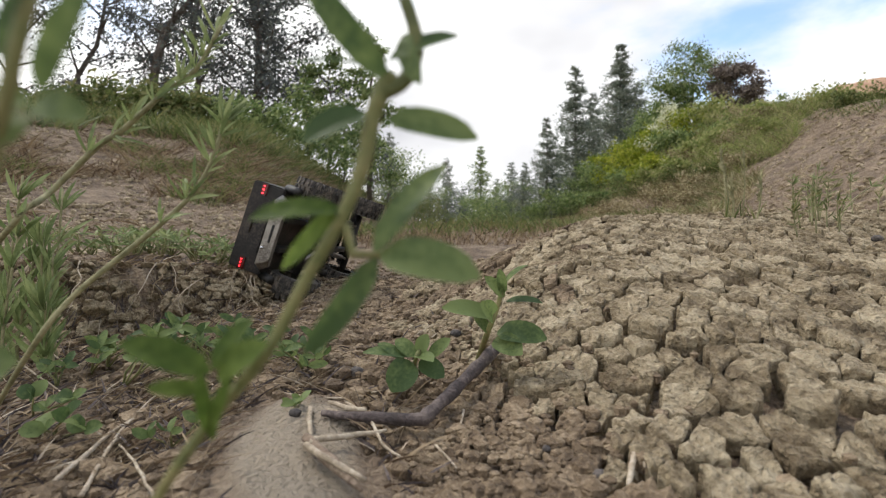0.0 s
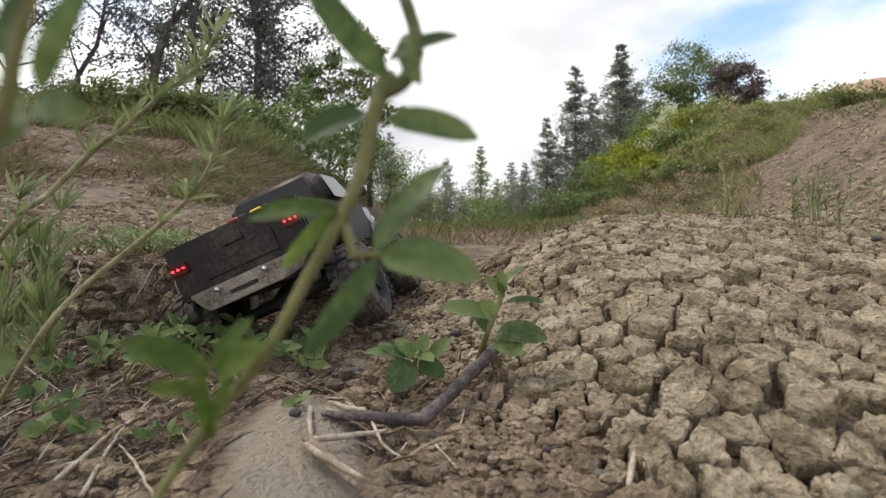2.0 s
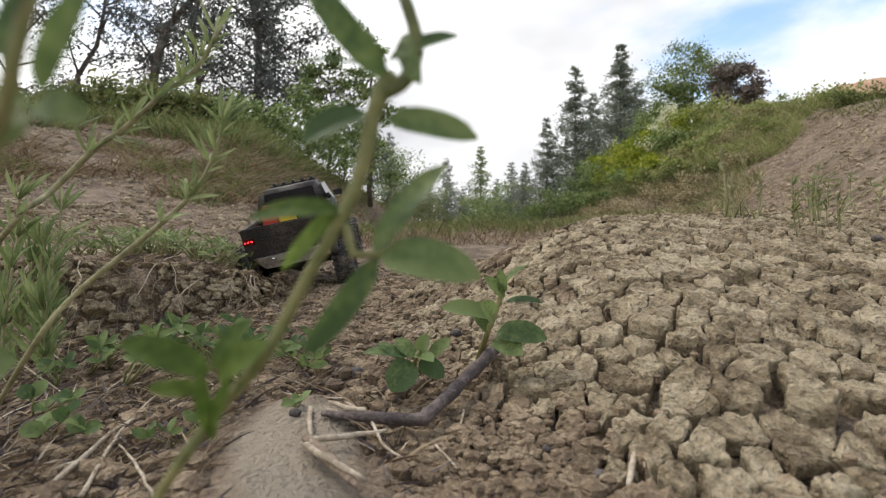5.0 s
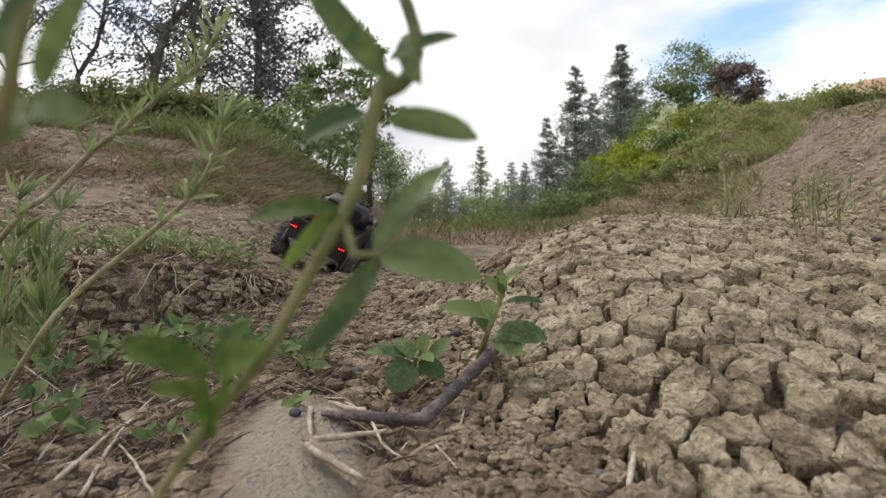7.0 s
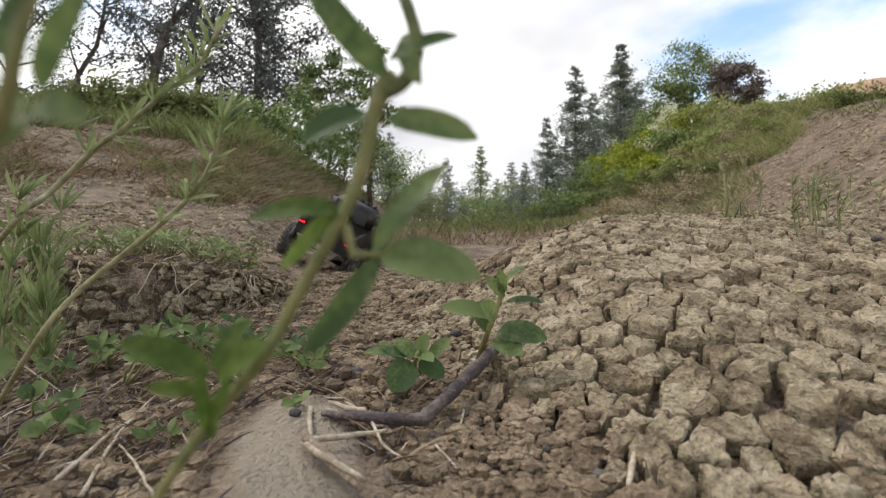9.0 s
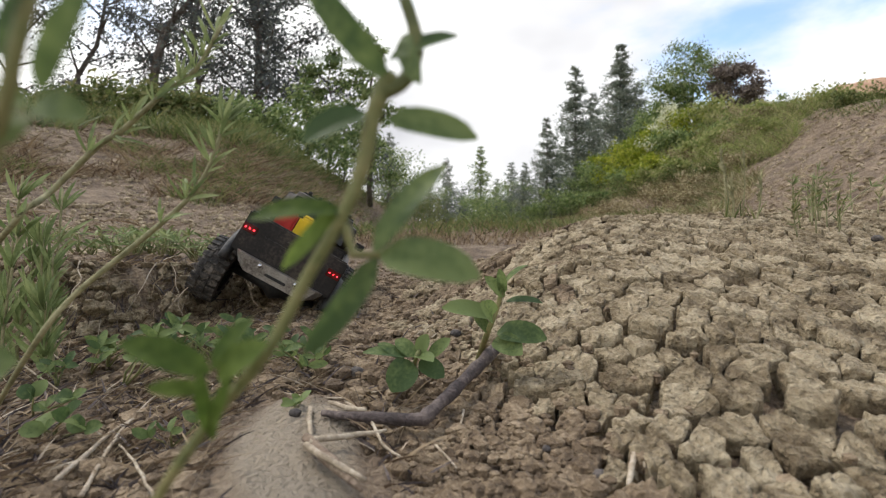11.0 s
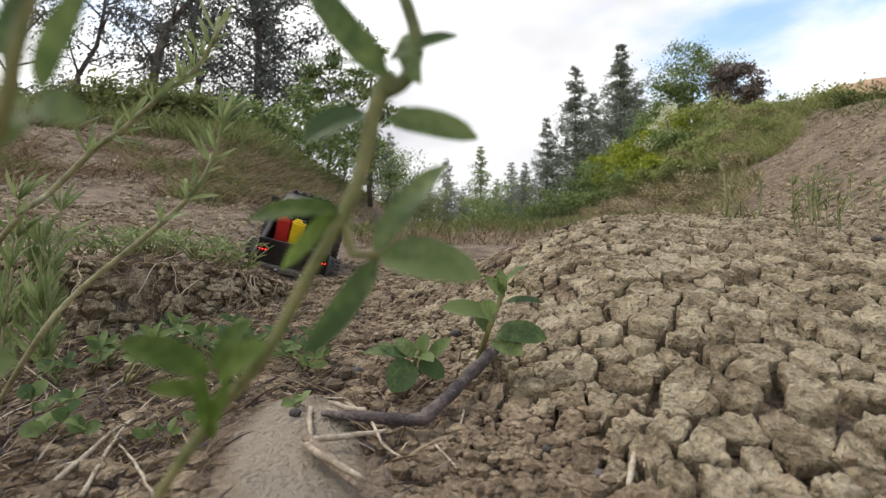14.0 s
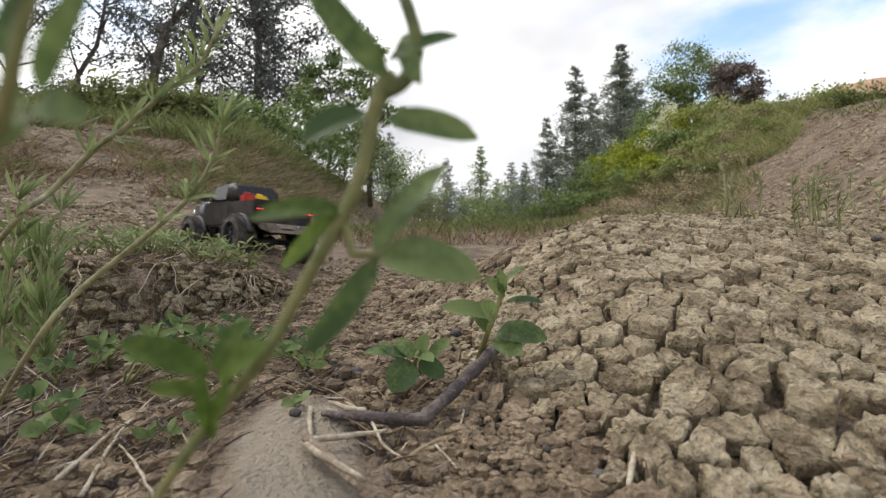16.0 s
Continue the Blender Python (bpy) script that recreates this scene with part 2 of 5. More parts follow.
# ---- building tools ----
class Shape:
    """Gathers points and faces of one mesh."""

    def __init__(self):
        self.v, self.f = [], []

    def add(self, pts, faces):
        n = len(self.v)
        self.v.extend(tuple(p) for p in pts)
        self.f.extend(tuple(i + n for i in f) for f in faces)

    def tube(self, pts, radii, n=6):
        pts = [Vector(p) for p in pts]
        ring, faces = [], []
        side = None
        for i, p in enumerate(pts):
            way = (pts[min(i + 1, len(pts) - 1)] - pts[max(i - 1, 0)]).normalized()
            if side is None:
                side = way.orthogonal().normalized()
            side = (side - way * side.dot(way)).normalized()
            other = way.cross(side)
            r = radii[i] if hasattr(radii, "__len__") else radii
            for k in range(n):
                a = 2 * math.pi * k / n
                ring.append(p + (side * math.cos(a) + other * math.sin(a)) * r)
        for i in range(len(pts) - 1):
            for k in range(n):
                faces.append((i * n + k, i * n + (k + 1) % n, (i + 1) * n + (k + 1) % n, (i + 1) * n + k))
        faces.append(tuple(range(n))[::-1])
        faces.append(tuple(range(len(ring) - n, len(ring))))
        self.add(ring, faces)

    def blade(self, base, tip, width, bend=.15, seg=3):
        """A narrow grass blade that droops at its tip."""
        b, t = Vector(base), Vector(tip)
        way = t - b
        side = way.cross(Vector((random.uniform(-1, 1), random.uniform(-1, 1), .2)))
        side = side.normalized() * width / 2 if side.length > 1e-9 else Vector((width / 2, 0, 0))
        pts, faces = [], []
        for i in range(seg + 1):
            k = i / seg
            c = b + way * k + Vector((0, 0, bend * way.length * (k - k * k * 1.6)))
            w = 1 - k ** 1.6
            pts += [c - side * w, c + side * w] if i < seg else [c]
            if i:
                n = 2 * i
                faces.append((n - 2, n - 1, n + 1, n) if i < seg else (n - 2, n - 1, n))
        self.add(pts, faces)

    def leaf(self, base, tip, width, face=None, fold=.18, droop=.12, seg=7):
        """An oval leaf with a midrib fold. face: the way its upper side looks."""
        b, t = Vector(base), Vector(tip)
        way = t - b
        face = Vector(face) if face is not None else Vector((random.uniform(-.5, .5), random.uniform(-1, .2), 1))
        side = way.cross(face)
        side = side.normalized() if side.length > 1e-9 else Vector((1, 0, 0))
        up = side.cross(way).normalized()
        pts, faces = [], []
        for i in range(seg + 1):
            k = i / seg
            w = width / 2 * max(.03, 1 - abs(2 * (k ** .9 * .985 + .008) - 1) ** 2.4) ** .6
            c = b + way * k + up * way.length * droop * (k - k * k) * 2
            e = up * w * fold * 2
            pts += [c - side * w + e, c, c + side * w + e]
            if i:
                n = 3 * i
                faces += [(n - 3, n - 2, n + 1, n), (n - 2, n - 1, n + 2, n + 1)]
        self.add(pts, faces)

    def flake(self, c, size):
        """A small free leaf of a crown."""
        a = Vector((random.gauss(0, 1), random.gauss(0, 1), random.gauss(0, 1))).normalized()
        b = a.orthogonal().normalized()
        o = a.cross(b)
        c = Vector(c)
        s = size * random.uniform(.6, 1.3)
        self.add([c - b * s * .5, c + o * s * .28, c + b * s * .55, c - o * s * .28], [(0, 1, 2, 3)])

    def box(self, x0, x1, y0, y1, z0, z1, taper=(0, 0, 0, 0)):
        """A block; taper draws in the top at x0, x1, y0, y1."""
        a, b, c, d = taper
        self.add([(x0, y0, z0), (x1, y0, z0), (x1, y1, z0), (x0, y1, z0),
                  (x0 + a, y0 + c, z1), (x1 - b, y0 + c, z1), (x1 - b, y1 - d, z1), (x0 + a, y1 - d, z1)],
                 [(3, 2, 1, 0), (4, 5, 6, 7), (0, 1, 5, 4), (1, 2, 6, 5), (2, 3, 7, 6), (3, 0, 4, 7)])

    def mesh(self, name, mat, round_off=0, soft=True):
        me = bpy.data.meshes.new(name)
        me.from_pydata(self.v, [], self.f)
        if round_off:
            bm = bmesh.new()
            bm.from_mesh(me)
            bmesh.ops.bevel(bm, geom=list(bm.edges), offset=round_off, segments=3 if soft == "round" else 2, affect="EDGES", clamp_overlap=True)
            bm.to_mesh(me)
            bm.free()
        me.materials.append(mat)
        if soft == "round" or (soft and not round_off):
            me.polygons.foreach_set("use_smooth", [True] * len(me.polygons))
        me.update()
        return me


def part(name, shape, mat, parent=None, label="", round_off=0, soft=True, at=None):
    ob = new(name, shape.mesh(name, mat, round_off, soft))
    if parent is not None:
        ob.parent = parent
    if at is not None:
        ob.matrix_basis = at
    return tagged(ob, label)


def thing(name, label, category, at=None, group="", kind=""):
    ob = new(name)
    ob.empty_display_size = .05
    if at is not None:
        ob.matrix_basis = at
    return tagged(ob, label, category, group, kind)


def rough(x, y):
    """The small roughness of the ground."""
    r = math.hypot(x, y)
    p = Vector((x, y, 0))
    s = .006 * noise.fractal(p * 14, 1, 2, 4) + .0035 * noise.fractal(p * 60, 1, 2, 3)
    if x < .05 and .25 < y < 1.3:
        k = min(1, max(0, (.05 - x) / .12)) * (1 - float(silt(x, y)))
        s += k * (.009 * noise.fractal(p * 26, 1, 2, 3) + .004 * noise.fractal(p * 90, 1, 2, 2))
    return s + min(1, r / 6) * .05 * noise.fractal(p * 2.2, 1, 2, 4) + min(.5, r / 60) * noise.fractal(p * .3, 1, 2, 3)


def top(x, y):
    return float(lay(x, y)) + rough(x, y)


def sink(x, y):
    """The soil lies deeper between the clods of the mound and of the ledge's face."""
    if -.84 < x < -.28 and .7 < y < 1.35:
        return .018 * max(0, 1 - abs(y - float(ledge_y(x)) + .01) / .075) * min(1, (x + .84) / .05, (-.28 - x) / .04)
    if not (.05 < y < 1.12 and x < 1.4):
        return 0
    gx = float(np.interp(y, (.2, .4, .62, .75, 1.05), (-.02, -.05, -.14, -.22, -.26)))
    return .017 * max(0, min(1, (x - gx - .03) / .2)) * max(0, min(1, (1.1 - y) / .1)) * max(0, min(1, (1.35 - x) / .2)) * max(0, min(1, (y - .06) / .1))


def ground():
    rings = [.10 * math.exp(i * .03) for i in range(295)]
    turns = [radians(90 + 52 - 104 * i / 420) for i in range(421)] + [radians(38 - 256 * i / 60) for i in range(1, 60)]
    n = len(turns)
    pts = [(0, 0, top(0, .01))]
    R, A = np.meshgrid(rings, turns, indexing="ij")
    X, Y = (R * np.cos(A)).ravel(), (R * np.sin(A)).ravel()
    Z = lay(X, Y)
    pts += [(x, y, z + rough(x, y) - sink(x, y)) for x, y, z in zip(X.tolist(), Y.tolist(), Z.tolist())]
    faces = [(0, 1 + (k + 1) % n, 1 + k) for k in range(n)]
    for i in range(len(rings) - 1):
        a, b = 1 + i * n, 1 + (i + 1) * n
        faces += [(a + k, a + (k + 1) % n, b + (k + 1) % n, b + k) for k in range(n)]
    s = Shape()
    s.v, s.f = pts, faces
    ob = part("ground", s, EARTH, soft=True)
    me = ob.data
    if me.polygons[len(me.polygons) // 2].normal.z < 0:
        me.flip_normals()
    return tagged(ob, "bare brown earth of a gully with ledge and banks", "ground", kind="structure")


GROUND = ground()


# ---- the truck ----
def wheel(x, y, truck):
    """A knobbly tyre on a dark rim; its axle lies along x."""
    s, R, W = Shape(), .0625, .048
    profile = [(-.5, .62), (-.5, .80), (-.44, .93), (-.3, .985), (0, 1.0), (.3, .985), (.44, .93), (.5, .80), (.5, .62)]
    n = 40
    pts, faces = [], []
    for k in range(n):
        a = 2 * math.pi * k / n
        for w, r in profile:
            pts.append((w * W, math.cos(a) * r * R * .955, math.sin(a) * r * R * .955))
    m = len(profile)
    for k in range(n):
        for i in range(m - 1):
            faces.append((k * m + i, k * m + i + 1, ((k + 1) % n) * m + i + 1, ((k + 1) % n) * m + i))
    s.add(pts, faces)
    tread = Shape()
    for k in range(26):
        for row, x0, x1 in ((0, -.52, -.20), (1, -.15, .15), (0, .20, .52)):
            a = 2 * math.pi * (k + .5 * row) / 26
            t, rad = Vector((0, -math.sin(a), math.cos(a))), Vector((0, math.cos(a), math.sin(a)))
            block = []
            for r in (.93, 1.0):
                for xx in (x0, x1):
                    for h in (-.0042, .0042):
                        block.append(rad * R * (r - (.03 if abs(xx) > .5 else 0)) + t * h + Vector((xx * W, 0, 0)))
            tread.add(block, [(0, 1, 3, 2), (4, 6, 7, 5), (0, 4, 5, 1), (2, 3, 7, 6), (0, 2, 6, 4), (1, 5, 7, 3)])
    tyre = part("wheel", s, TYRE, truck, "black knobbly off-road wheel dusted with mud", at=pose(x, y, .0575))
    tagged(part("tread", tread, TYRE, tyre, soft=False), kind="stuff")
    rim = Shape()
    out = 1 if x > 0 else -1
    for r0, r1, d0, d1 in ((.62, .55, .5, .44), (.55, .50, .44, .2), (.50, .16, .2, .26), (.16, .10, .26, .42), (.10, .001, .42, .44)):
        pts = []
        for k in range(24):
            a = 2 * math.pi * k / 24
            pts += [(out * d0 * W, math.cos(a) * r0 * R, math.sin(a) * r0 * R), (out * d1 * W, math.cos(a) * r1 * R, math.sin(a) * r1 * R)]
        rim.add(pts, [(2 * k, 2 * k + 1, (2 * k + 3) % 48, (2 * k + 2) % 48) for k in range(24)])
    for k in range(6):
        a = 2 * math.pi * k / 6
        rim.tube([(out * .30 * W, math.cos(a) * .009, math.sin(a) * .009), (out * .30 * W, math.cos(a) * .031, math.sin(a) * .031)], .0035, 6)
    part("rim", rim, BLACK, tyre, "dark spoked rim")
    return tyre


def fuel_can(truck, x, mat, label):
    s = Shape()
    s.box(x - .020, x + .020, -.116, -.084, .124, .205)
    can = part("fuel_can", s, mat, truck, label, .005)
    h = Shape()
    h.tube([(x - .014, -.100, .204), (x - .012, -.100, .209), (x + .004, -.100, .209), (x + .006, -.100, .204)], .0028, 6)
    part("handle", h, mat, can)
    c = Shape()
    c.tube([(x + .014, -.100, .204), (x + .014, -.100, .211)], .0055, 10)
    part("cap", c, BLACK, can)


def truck():
    t = thing("toy_truck", "dark radio-controlled pickup truck on knobbly tyres, dusty", "toy truck")
    # lower body: floor, sides with flared arches, tailgate, cab and hood
    s = Shape()
    s.box(-.095, .095, -.225, .11, .108, .122)
    for k in (-1, 1):
        a, b = sorted((k * .098, k * .086))
        s.box(a, b, -.228, -.061, .112, .178)
    s.box(-.086, .086, -.074, -.062, .118, .178)
    part("bed", s, BODY, t, "dark brown load bed", .003)
    g = Shape()
    g.box(-.0975, .0975, -.236, -.226, .104, .180)
    gate = part("tailgate", g, BODY, t, "dark tailgate streaked with dust", .003)
    p = Shape()
    p.box(-.055, .055, -.2385, -.2355, .122, .150)
    part("panel", p, BODY, gate, "", .001)
    k = Shape()
    k.box(-.016, .016, -.240, -.236, .154, .162)
    part("latch", k, BODY, gate, "", .001)
    c = Shape()
    c.box(-.098, .098, -.063, .125, .100, .182, (.002, .002, 0, 0))
    part("cab", c, BODY, t, "dark cab with grey dust", .006)
    r = Shape()
    r.box(-.094, .094, -.061, .112, .180, .245, (.014, .014, .010, .05))
    roof = part("roof", r, BODY, t, "rounded dark cab top with a glossy edge", .013, soft="round")
    for name, x0, x1, label in (("rear_window", -.070, .070, "smoked rear window"),):
        w = Shape()
        w.add([(x0, -.0626, .188), (x1, -.0626, .188), (x1 * .92, -.0555, .236), (x0 * .92, -.0555, .236)], [(0, 1, 2, 3)])
        w.add([(x0, -.0580, .188), (x1, -.0580, .188), (x1 * .92, -.0509, .236), (x0 * .92, -.0509, .236)], [(3, 2, 1, 0)])
        part(name, w, GLASS, roof, label, soft=False)
    for sx in (-1, 1):
        w = Shape()
        w.add([(sx * .0955, -.036, .188), (sx * .0955, .085, .188), (sx * .0850, .050, .234), (sx * .0850, -.030, .234)], [(0, 1, 2, 3)])
        w.add([(sx * .0915, -.036, .188), (sx * .0915, .085, .188), (sx * .0810, .050, .234), (sx * .0810, -.030, .234)], [(3, 2, 1, 0)])
        part("side_window", w, GLASS, roof, "smoked side window", soft=False)
        m = Shape()
        m.box(sx * .112 - .012, sx * .112 + .012, .082, .092, .186, .204)
        part("mirror", m, BLACK, t, "", .002)
    w = Shape()
    w.add([(-.078, .1125, .188), (.078, .1125, .188), (.070, .0745, .235), (-.070, .0745, .235)], [(0, 1, 2, 3)])
    w.add([(-.078, .1085, .188), (.078, .1085, .188), (.070, .0705, .235), (-.070, .0705, .235)], [(3, 2, 1, 0)])
    part("windshield", w, GLASS, roof, "smoked windshield", soft=False)
    h = Shape()
    h.box(-.090, .090, .120, .236, .112, .190, (.006, .006, 0, .014))
    part("hood", h, HOOD, t, "dark grey hood reflecting the sky", .012, soft="round")
    q = Shape()
    q.box(-.060, .060, .232, .240, .122, .168)
    part("grille", q, BLACK, t, "", .003)
    for sx in (-1, 1):
        e = Shape()
        e.tube([(sx * .074, .230, .152), (sx * .074, .2395, .152)], .012, 14)
        part("headlight", e, CHROME, t, "round clear headlight")
        for y in (-.155, .155):
            f = Shape()
            arc = [(math.cos(radians(a)) * .070, .064 + math.sin(radians(a)) * .066) for a in range(12, 169, 12)]
            f.tube([(sx * .101, y + u, v) for u, v in arc], .0095, 8)
            part("fender_flare", f, BLACK, t, "black fender flare")
    # roof light bar
    b = Shape()
    b.box(-.066, .066, .048, .060, .2440, .2485)
    bar = part("light_bar", b, BLACK, t, "row of round lamps along the roof", .001)
    for i in range(5):
        e = Shape()
        e.tube([(-.052 + i * .026, .045, .2515), (-.052 + i * .026, .060, .2515)], .0048, 12)
        part("lamp", e, BLACK, bar)
    # bumpers
    u = Shape()
    u.add([(-.074, -.236, .090), (-.056, -.256, .082), (.056, -.256, .082), (.074, -.236, .090), (.074, -.226, .090), (-.074, -.226, .090),
           (-.086, -.236, .108), (-.072, -.258, .110), (.072, -.258, .110), (.086, -.236, .108), (.086, -.226, .108), (-.086, -.226, .108)],
          [(5, 4, 3, 2, 1, 0), (6, 7, 8, 9, 10, 11), (0, 1, 7, 6), (1, 2, 8, 7), (2, 3, 9, 8), (3, 4, 10, 9), (4, 5, 11, 10), (5, 0, 6, 11)])
    bump = part("rear_bumper", u, STEEL, t, "scuffed grey metal rear bumper", .0014)
    for x in (-.034, .034):
        e = Shape()
        e.tube([(x, -.256, .104), (x, -.262, .104)], .0034, 10)
        part("bolt", e, CHROME, bump, "bright metal bolt")
    e = Shape()
    e.box(-.020, .020, -.2590, -.2565, .092, .097)
    part("slot", e, BLACK, bump, "", .001)
    u = Shape()
    u.box(-.088, .088, .236, .256, .084, .112)
    part("front_bumper", u, BLACK, t, "black front bumper", .006)
    # frame and axles
    for x in (-.034, .034):
        e = Shape()
        e.box(x - .006, x + .006, -.224, .232, .082, .106)
        part("frame_rail", e, BLACK, t, "", .002)
    e = Shape()
    e.box(-.045, .045, -.06, .06, .062, .086, (.01, .01, .015, .015))
    part("skid_plate", e, BLACK, t, "", .004)
    for y in (-.155, .155):
        e = Shape()
        e.tube([(-.082, y, .0575), (-.02, y, .0575), (.0, y, .0575), (.02, y, .0575), (.082, y, .0575)], [.009, .010, .022, .010, .009], 12)
        part("axle", e, BLACK, t, "black axle with round gear housing")
        for x in (-.052, .052):
            e = Shape()
            e.tube([(x, y, .062), (x * .95, y * .84, .124)], .0075, 10)
            part("shock", e, STEEL, t, "thin shock absorber")
            e = Shape()
            e.tube([(x, y, .056), (x * .6, y * .25, .072)], .004, 8)
            part("link", e, STEEL, t)
    # tail lamps, three diodes in each
    for sx in (-1, 1):
        e = Shape()
        e.box(sx * .083 - .0135, sx * .083 + .0135, -.2395, -.235, .142, .157)
        lens = part("tail_light", e, LAMP_RED, t, "red tail light with three glowing diodes", .0015)
        for i in (-1, 0, 1):
            d = Shape()
            d.tube([(sx * .083 + i * .0078, -.2385, .150), (sx * .083 + i * .0078, -.2425, .150)], .0014, 8)
            part("diode", d, LED, lens)
    fuel_can(t, -.052, RED_CAN, "red plastic fuel can")
    fuel_can(t, -.010, YELLOW_CAN, "yellow plastic fuel can")
    wheels = [wheel(sx * .111, y, t) for sx in (-1, 1) for y in (-.155, .155)]
    return t, wheels


TRUCK, WHEELS = truck()


# ---- plants near the eye ----
def stem_of(plant, pts, radii, mat=None):
    s = Shape()
    s.tube(bend(pts), radii if not hasattr(radii, "__len__") else np.interp(np.linspace(0, 1, len(pts) * 4 - 3), np.linspace(0, 1, len(radii)), radii).tolist(), 8)
    return part("stem", s, mat or STEM, plant)


def bend(pts):
    """The points joined by a smooth curve."""
    p = [Vector(q) for q in pts]
    out = []
    for i in range(len(p) - 1):
        a, b = p[max(0, i - 1)], p[min(len(p) - 1, i + 2)]
        for k in range(4):
            t = k / 4
            out.append(.5 * ((2 * p[i]) + (p[i + 1] - a) * t + (2 * a - 5 * p[i] + 4 * p[i + 1] - b) * t * t + (3 * p[i] - a - 3 * p[i + 1] + b) * t ** 3))
    return out + [p[-1]]


def leaf_of(plant, base, tip, width, face=None, mat=None, **more):
    s = Shape()
    s.leaf(base, tip, width, face, **more)
    return part("leaf", s, mat or LEAF, plant)


def tall_alfalfa():
    """The plant right before the eye: one leaning stem with oval leaves."""
    p = thing("alfalfa_plant", "tall green alfalfa plant leaning before the gully", "plant", group="alfalfa plants")
    stem_of(p, [(-0.115, 0.105, 0.0), (-0.097, 0.118, 0.055), (-0.0788, 0.1287, 0.0990), (-0.0632, 0.1310, 0.1232), (-0.0491, 0.1342, 0.1411), (-0.0380, 0.1373, 0.1630), (-0.0297, 0.1388, 0.1778), (-0.0234, 0.1404, 0.1934), (-0.0203, 0.1420, 0.2098), (-0.0156, 0.1420, 0.2215)],
            [0.0016, 0.0015, 0.0018, 0.0021, 0.0028])
    stem_of(p, [(-0.0179, 0.1420, 0.2160), (-0.0109, 0.1435, 0.2207), (-0.0078, 0.1443, 0.2324), (-0.0140, 0.1451, 0.2519)], [0.0026, 0.0019])
    for k, (b, t, w, f) in enumerate((
            ((-0.0156, 0.1404, 0.2191), (-0.0390, 0.1342, 0.2464), 0.0085, (-.4, -1, .1)),
            ((-0.0117, 0.1443, 0.2340), (-0.0062, 0.1373, 0.2168), 0.0066, (-.6, -1, 0)),
            ((-0.0226, 0.1420, 0.2098), (-0.0398, 0.1373, 0.2004), 0.0101, (-.2, -1, .5)),
            ((-0.0164, 0.1420, 0.2082), (0.0101, 0.1404, 0.2020), 0.0092, (0, -1, .35)),
            ((-0.0156, 0.1420, 0.2254), (0.0047, 0.1451, 0.2340), 0.0062, (0, -1, .6)),
            ((-0.0226, 0.1420, 0.2238), (-0.0468, 0.1388, 0.2223), 0.0043, (0, -.5, 1)),
            ((-0.0289, 0.1388, 0.1809), (-0.0515, 0.1287, 0.1778), 0.0082, (.1, -.8, .8)),
            ((-0.0304, 0.1388, 0.1825), (-0.0437, 0.1310, 0.1645), 0.0048, (.5, -1, .2)),
            ((-0.0179, 0.1373, 0.1684), (0.0101, 0.1310, 0.1622), 0.0130, (0, -.9, .6)),
            ((-0.0187, 0.1373, 0.1677), (-0.0382, 0.1326, 0.1411), 0.0078, (.6, -1, .1)),
            ((-0.0195, 0.1373, 0.1684), (0.0008, 0.1482, 0.1957), 0.0089, (-.5, -1, .3)),
            ((-0.0632, 0.1310, 0.1365), (-0.0835, 0.1248, 0.1458), 0.0086, (.1, -.8, .7)),
            ((-0.0608, 0.1310, 0.1349), (-0.0468, 0.1287, 0.1450), 0.0084, (-.2, -.9, .5)),
            ((-0.0624, 0.1310, 0.1372), (-0.0538, 0.1365, 0.1505), 0.0062, (-.5, -1, .2)),
            ((-0.0640, 0.1310, 0.1318), (-0.0764, 0.1248, 0.1340), 0.0046, (.2, -.9, .5)),
            ((-0.0624, 0.1303, 0.1201), (-0.0640, 0.1271, 0.1380), 0.0043, (.2, -1, .1)),
            ((-0.0624, 0.1303, 0.1185), (-0.0554, 0.1271, 0.1372), 0.0041, (-.3, -1, .1)))):
        leaf_of(p, b, t, w, f, BASAL if k in (6, 7) or k > 10 else LEAF)
    s = Shape()
    s.tube([(-0.0281, 0.1388, 0.1770), (-0.0257, 0.1381, 0.1684), (-0.0179, 0.1373, 0.1684)], [0.0015, 0.0015, 0.0011], 8)
    part("stalk", s, STEM, p)
    return p


def near_edge_plant():
    """Blurred shoots at the very edge of the view."""
    p = thing("alfalfa_plant", "alfalfa shoots with a few grey-green leaves", "plant", group="alfalfa plants")
    stem_of(p, [(-0.100, 0.095, 0.0), (-0.092, 0.089, 0.06), (-0.0868, 0.0868, 0.1204), (-0.0856, 0.0868, 0.1539), (-0.0787, 0.0837, 0.1818), (-0.0725, 0.0806, 0.1973), (-0.0682, 0.0806, 0.2153)], [0.0009, 0.0011, 0.0013])
    for b, t, w, f in (((-0.0732, 0.0868, 0.1960), (-0.0614, 0.0837, 0.1923), 0.0066, (.1, -1, .4)), ((-0.0744, 0.0868, 0.1967), (-0.0806, 0.0837, 0.1936), 0.0060, (0, -1, .4)),
                       ((-0.0756, 0.0868, 0.1942), (-0.0750, 0.0818, 0.1874), 0.0051, (.4, -1, 0)), ((-0.0725, 0.0868, 0.1985), (-0.0589, 0.0806, 0.2146), 0.0049, (.4, -1, .1)),
                       ((-0.0756, 0.0837, 0.2016), (-0.0688, 0.0794, 0.2134), 0.0043, (-.2, -1, 0)), ((-0.1166, 0.1240, 0.1396), (-0.1035, 0.1178, 0.1427), 0.0096, (.2, -1, .3))):
        leaf_of(p, b, t, w, f)
    return p


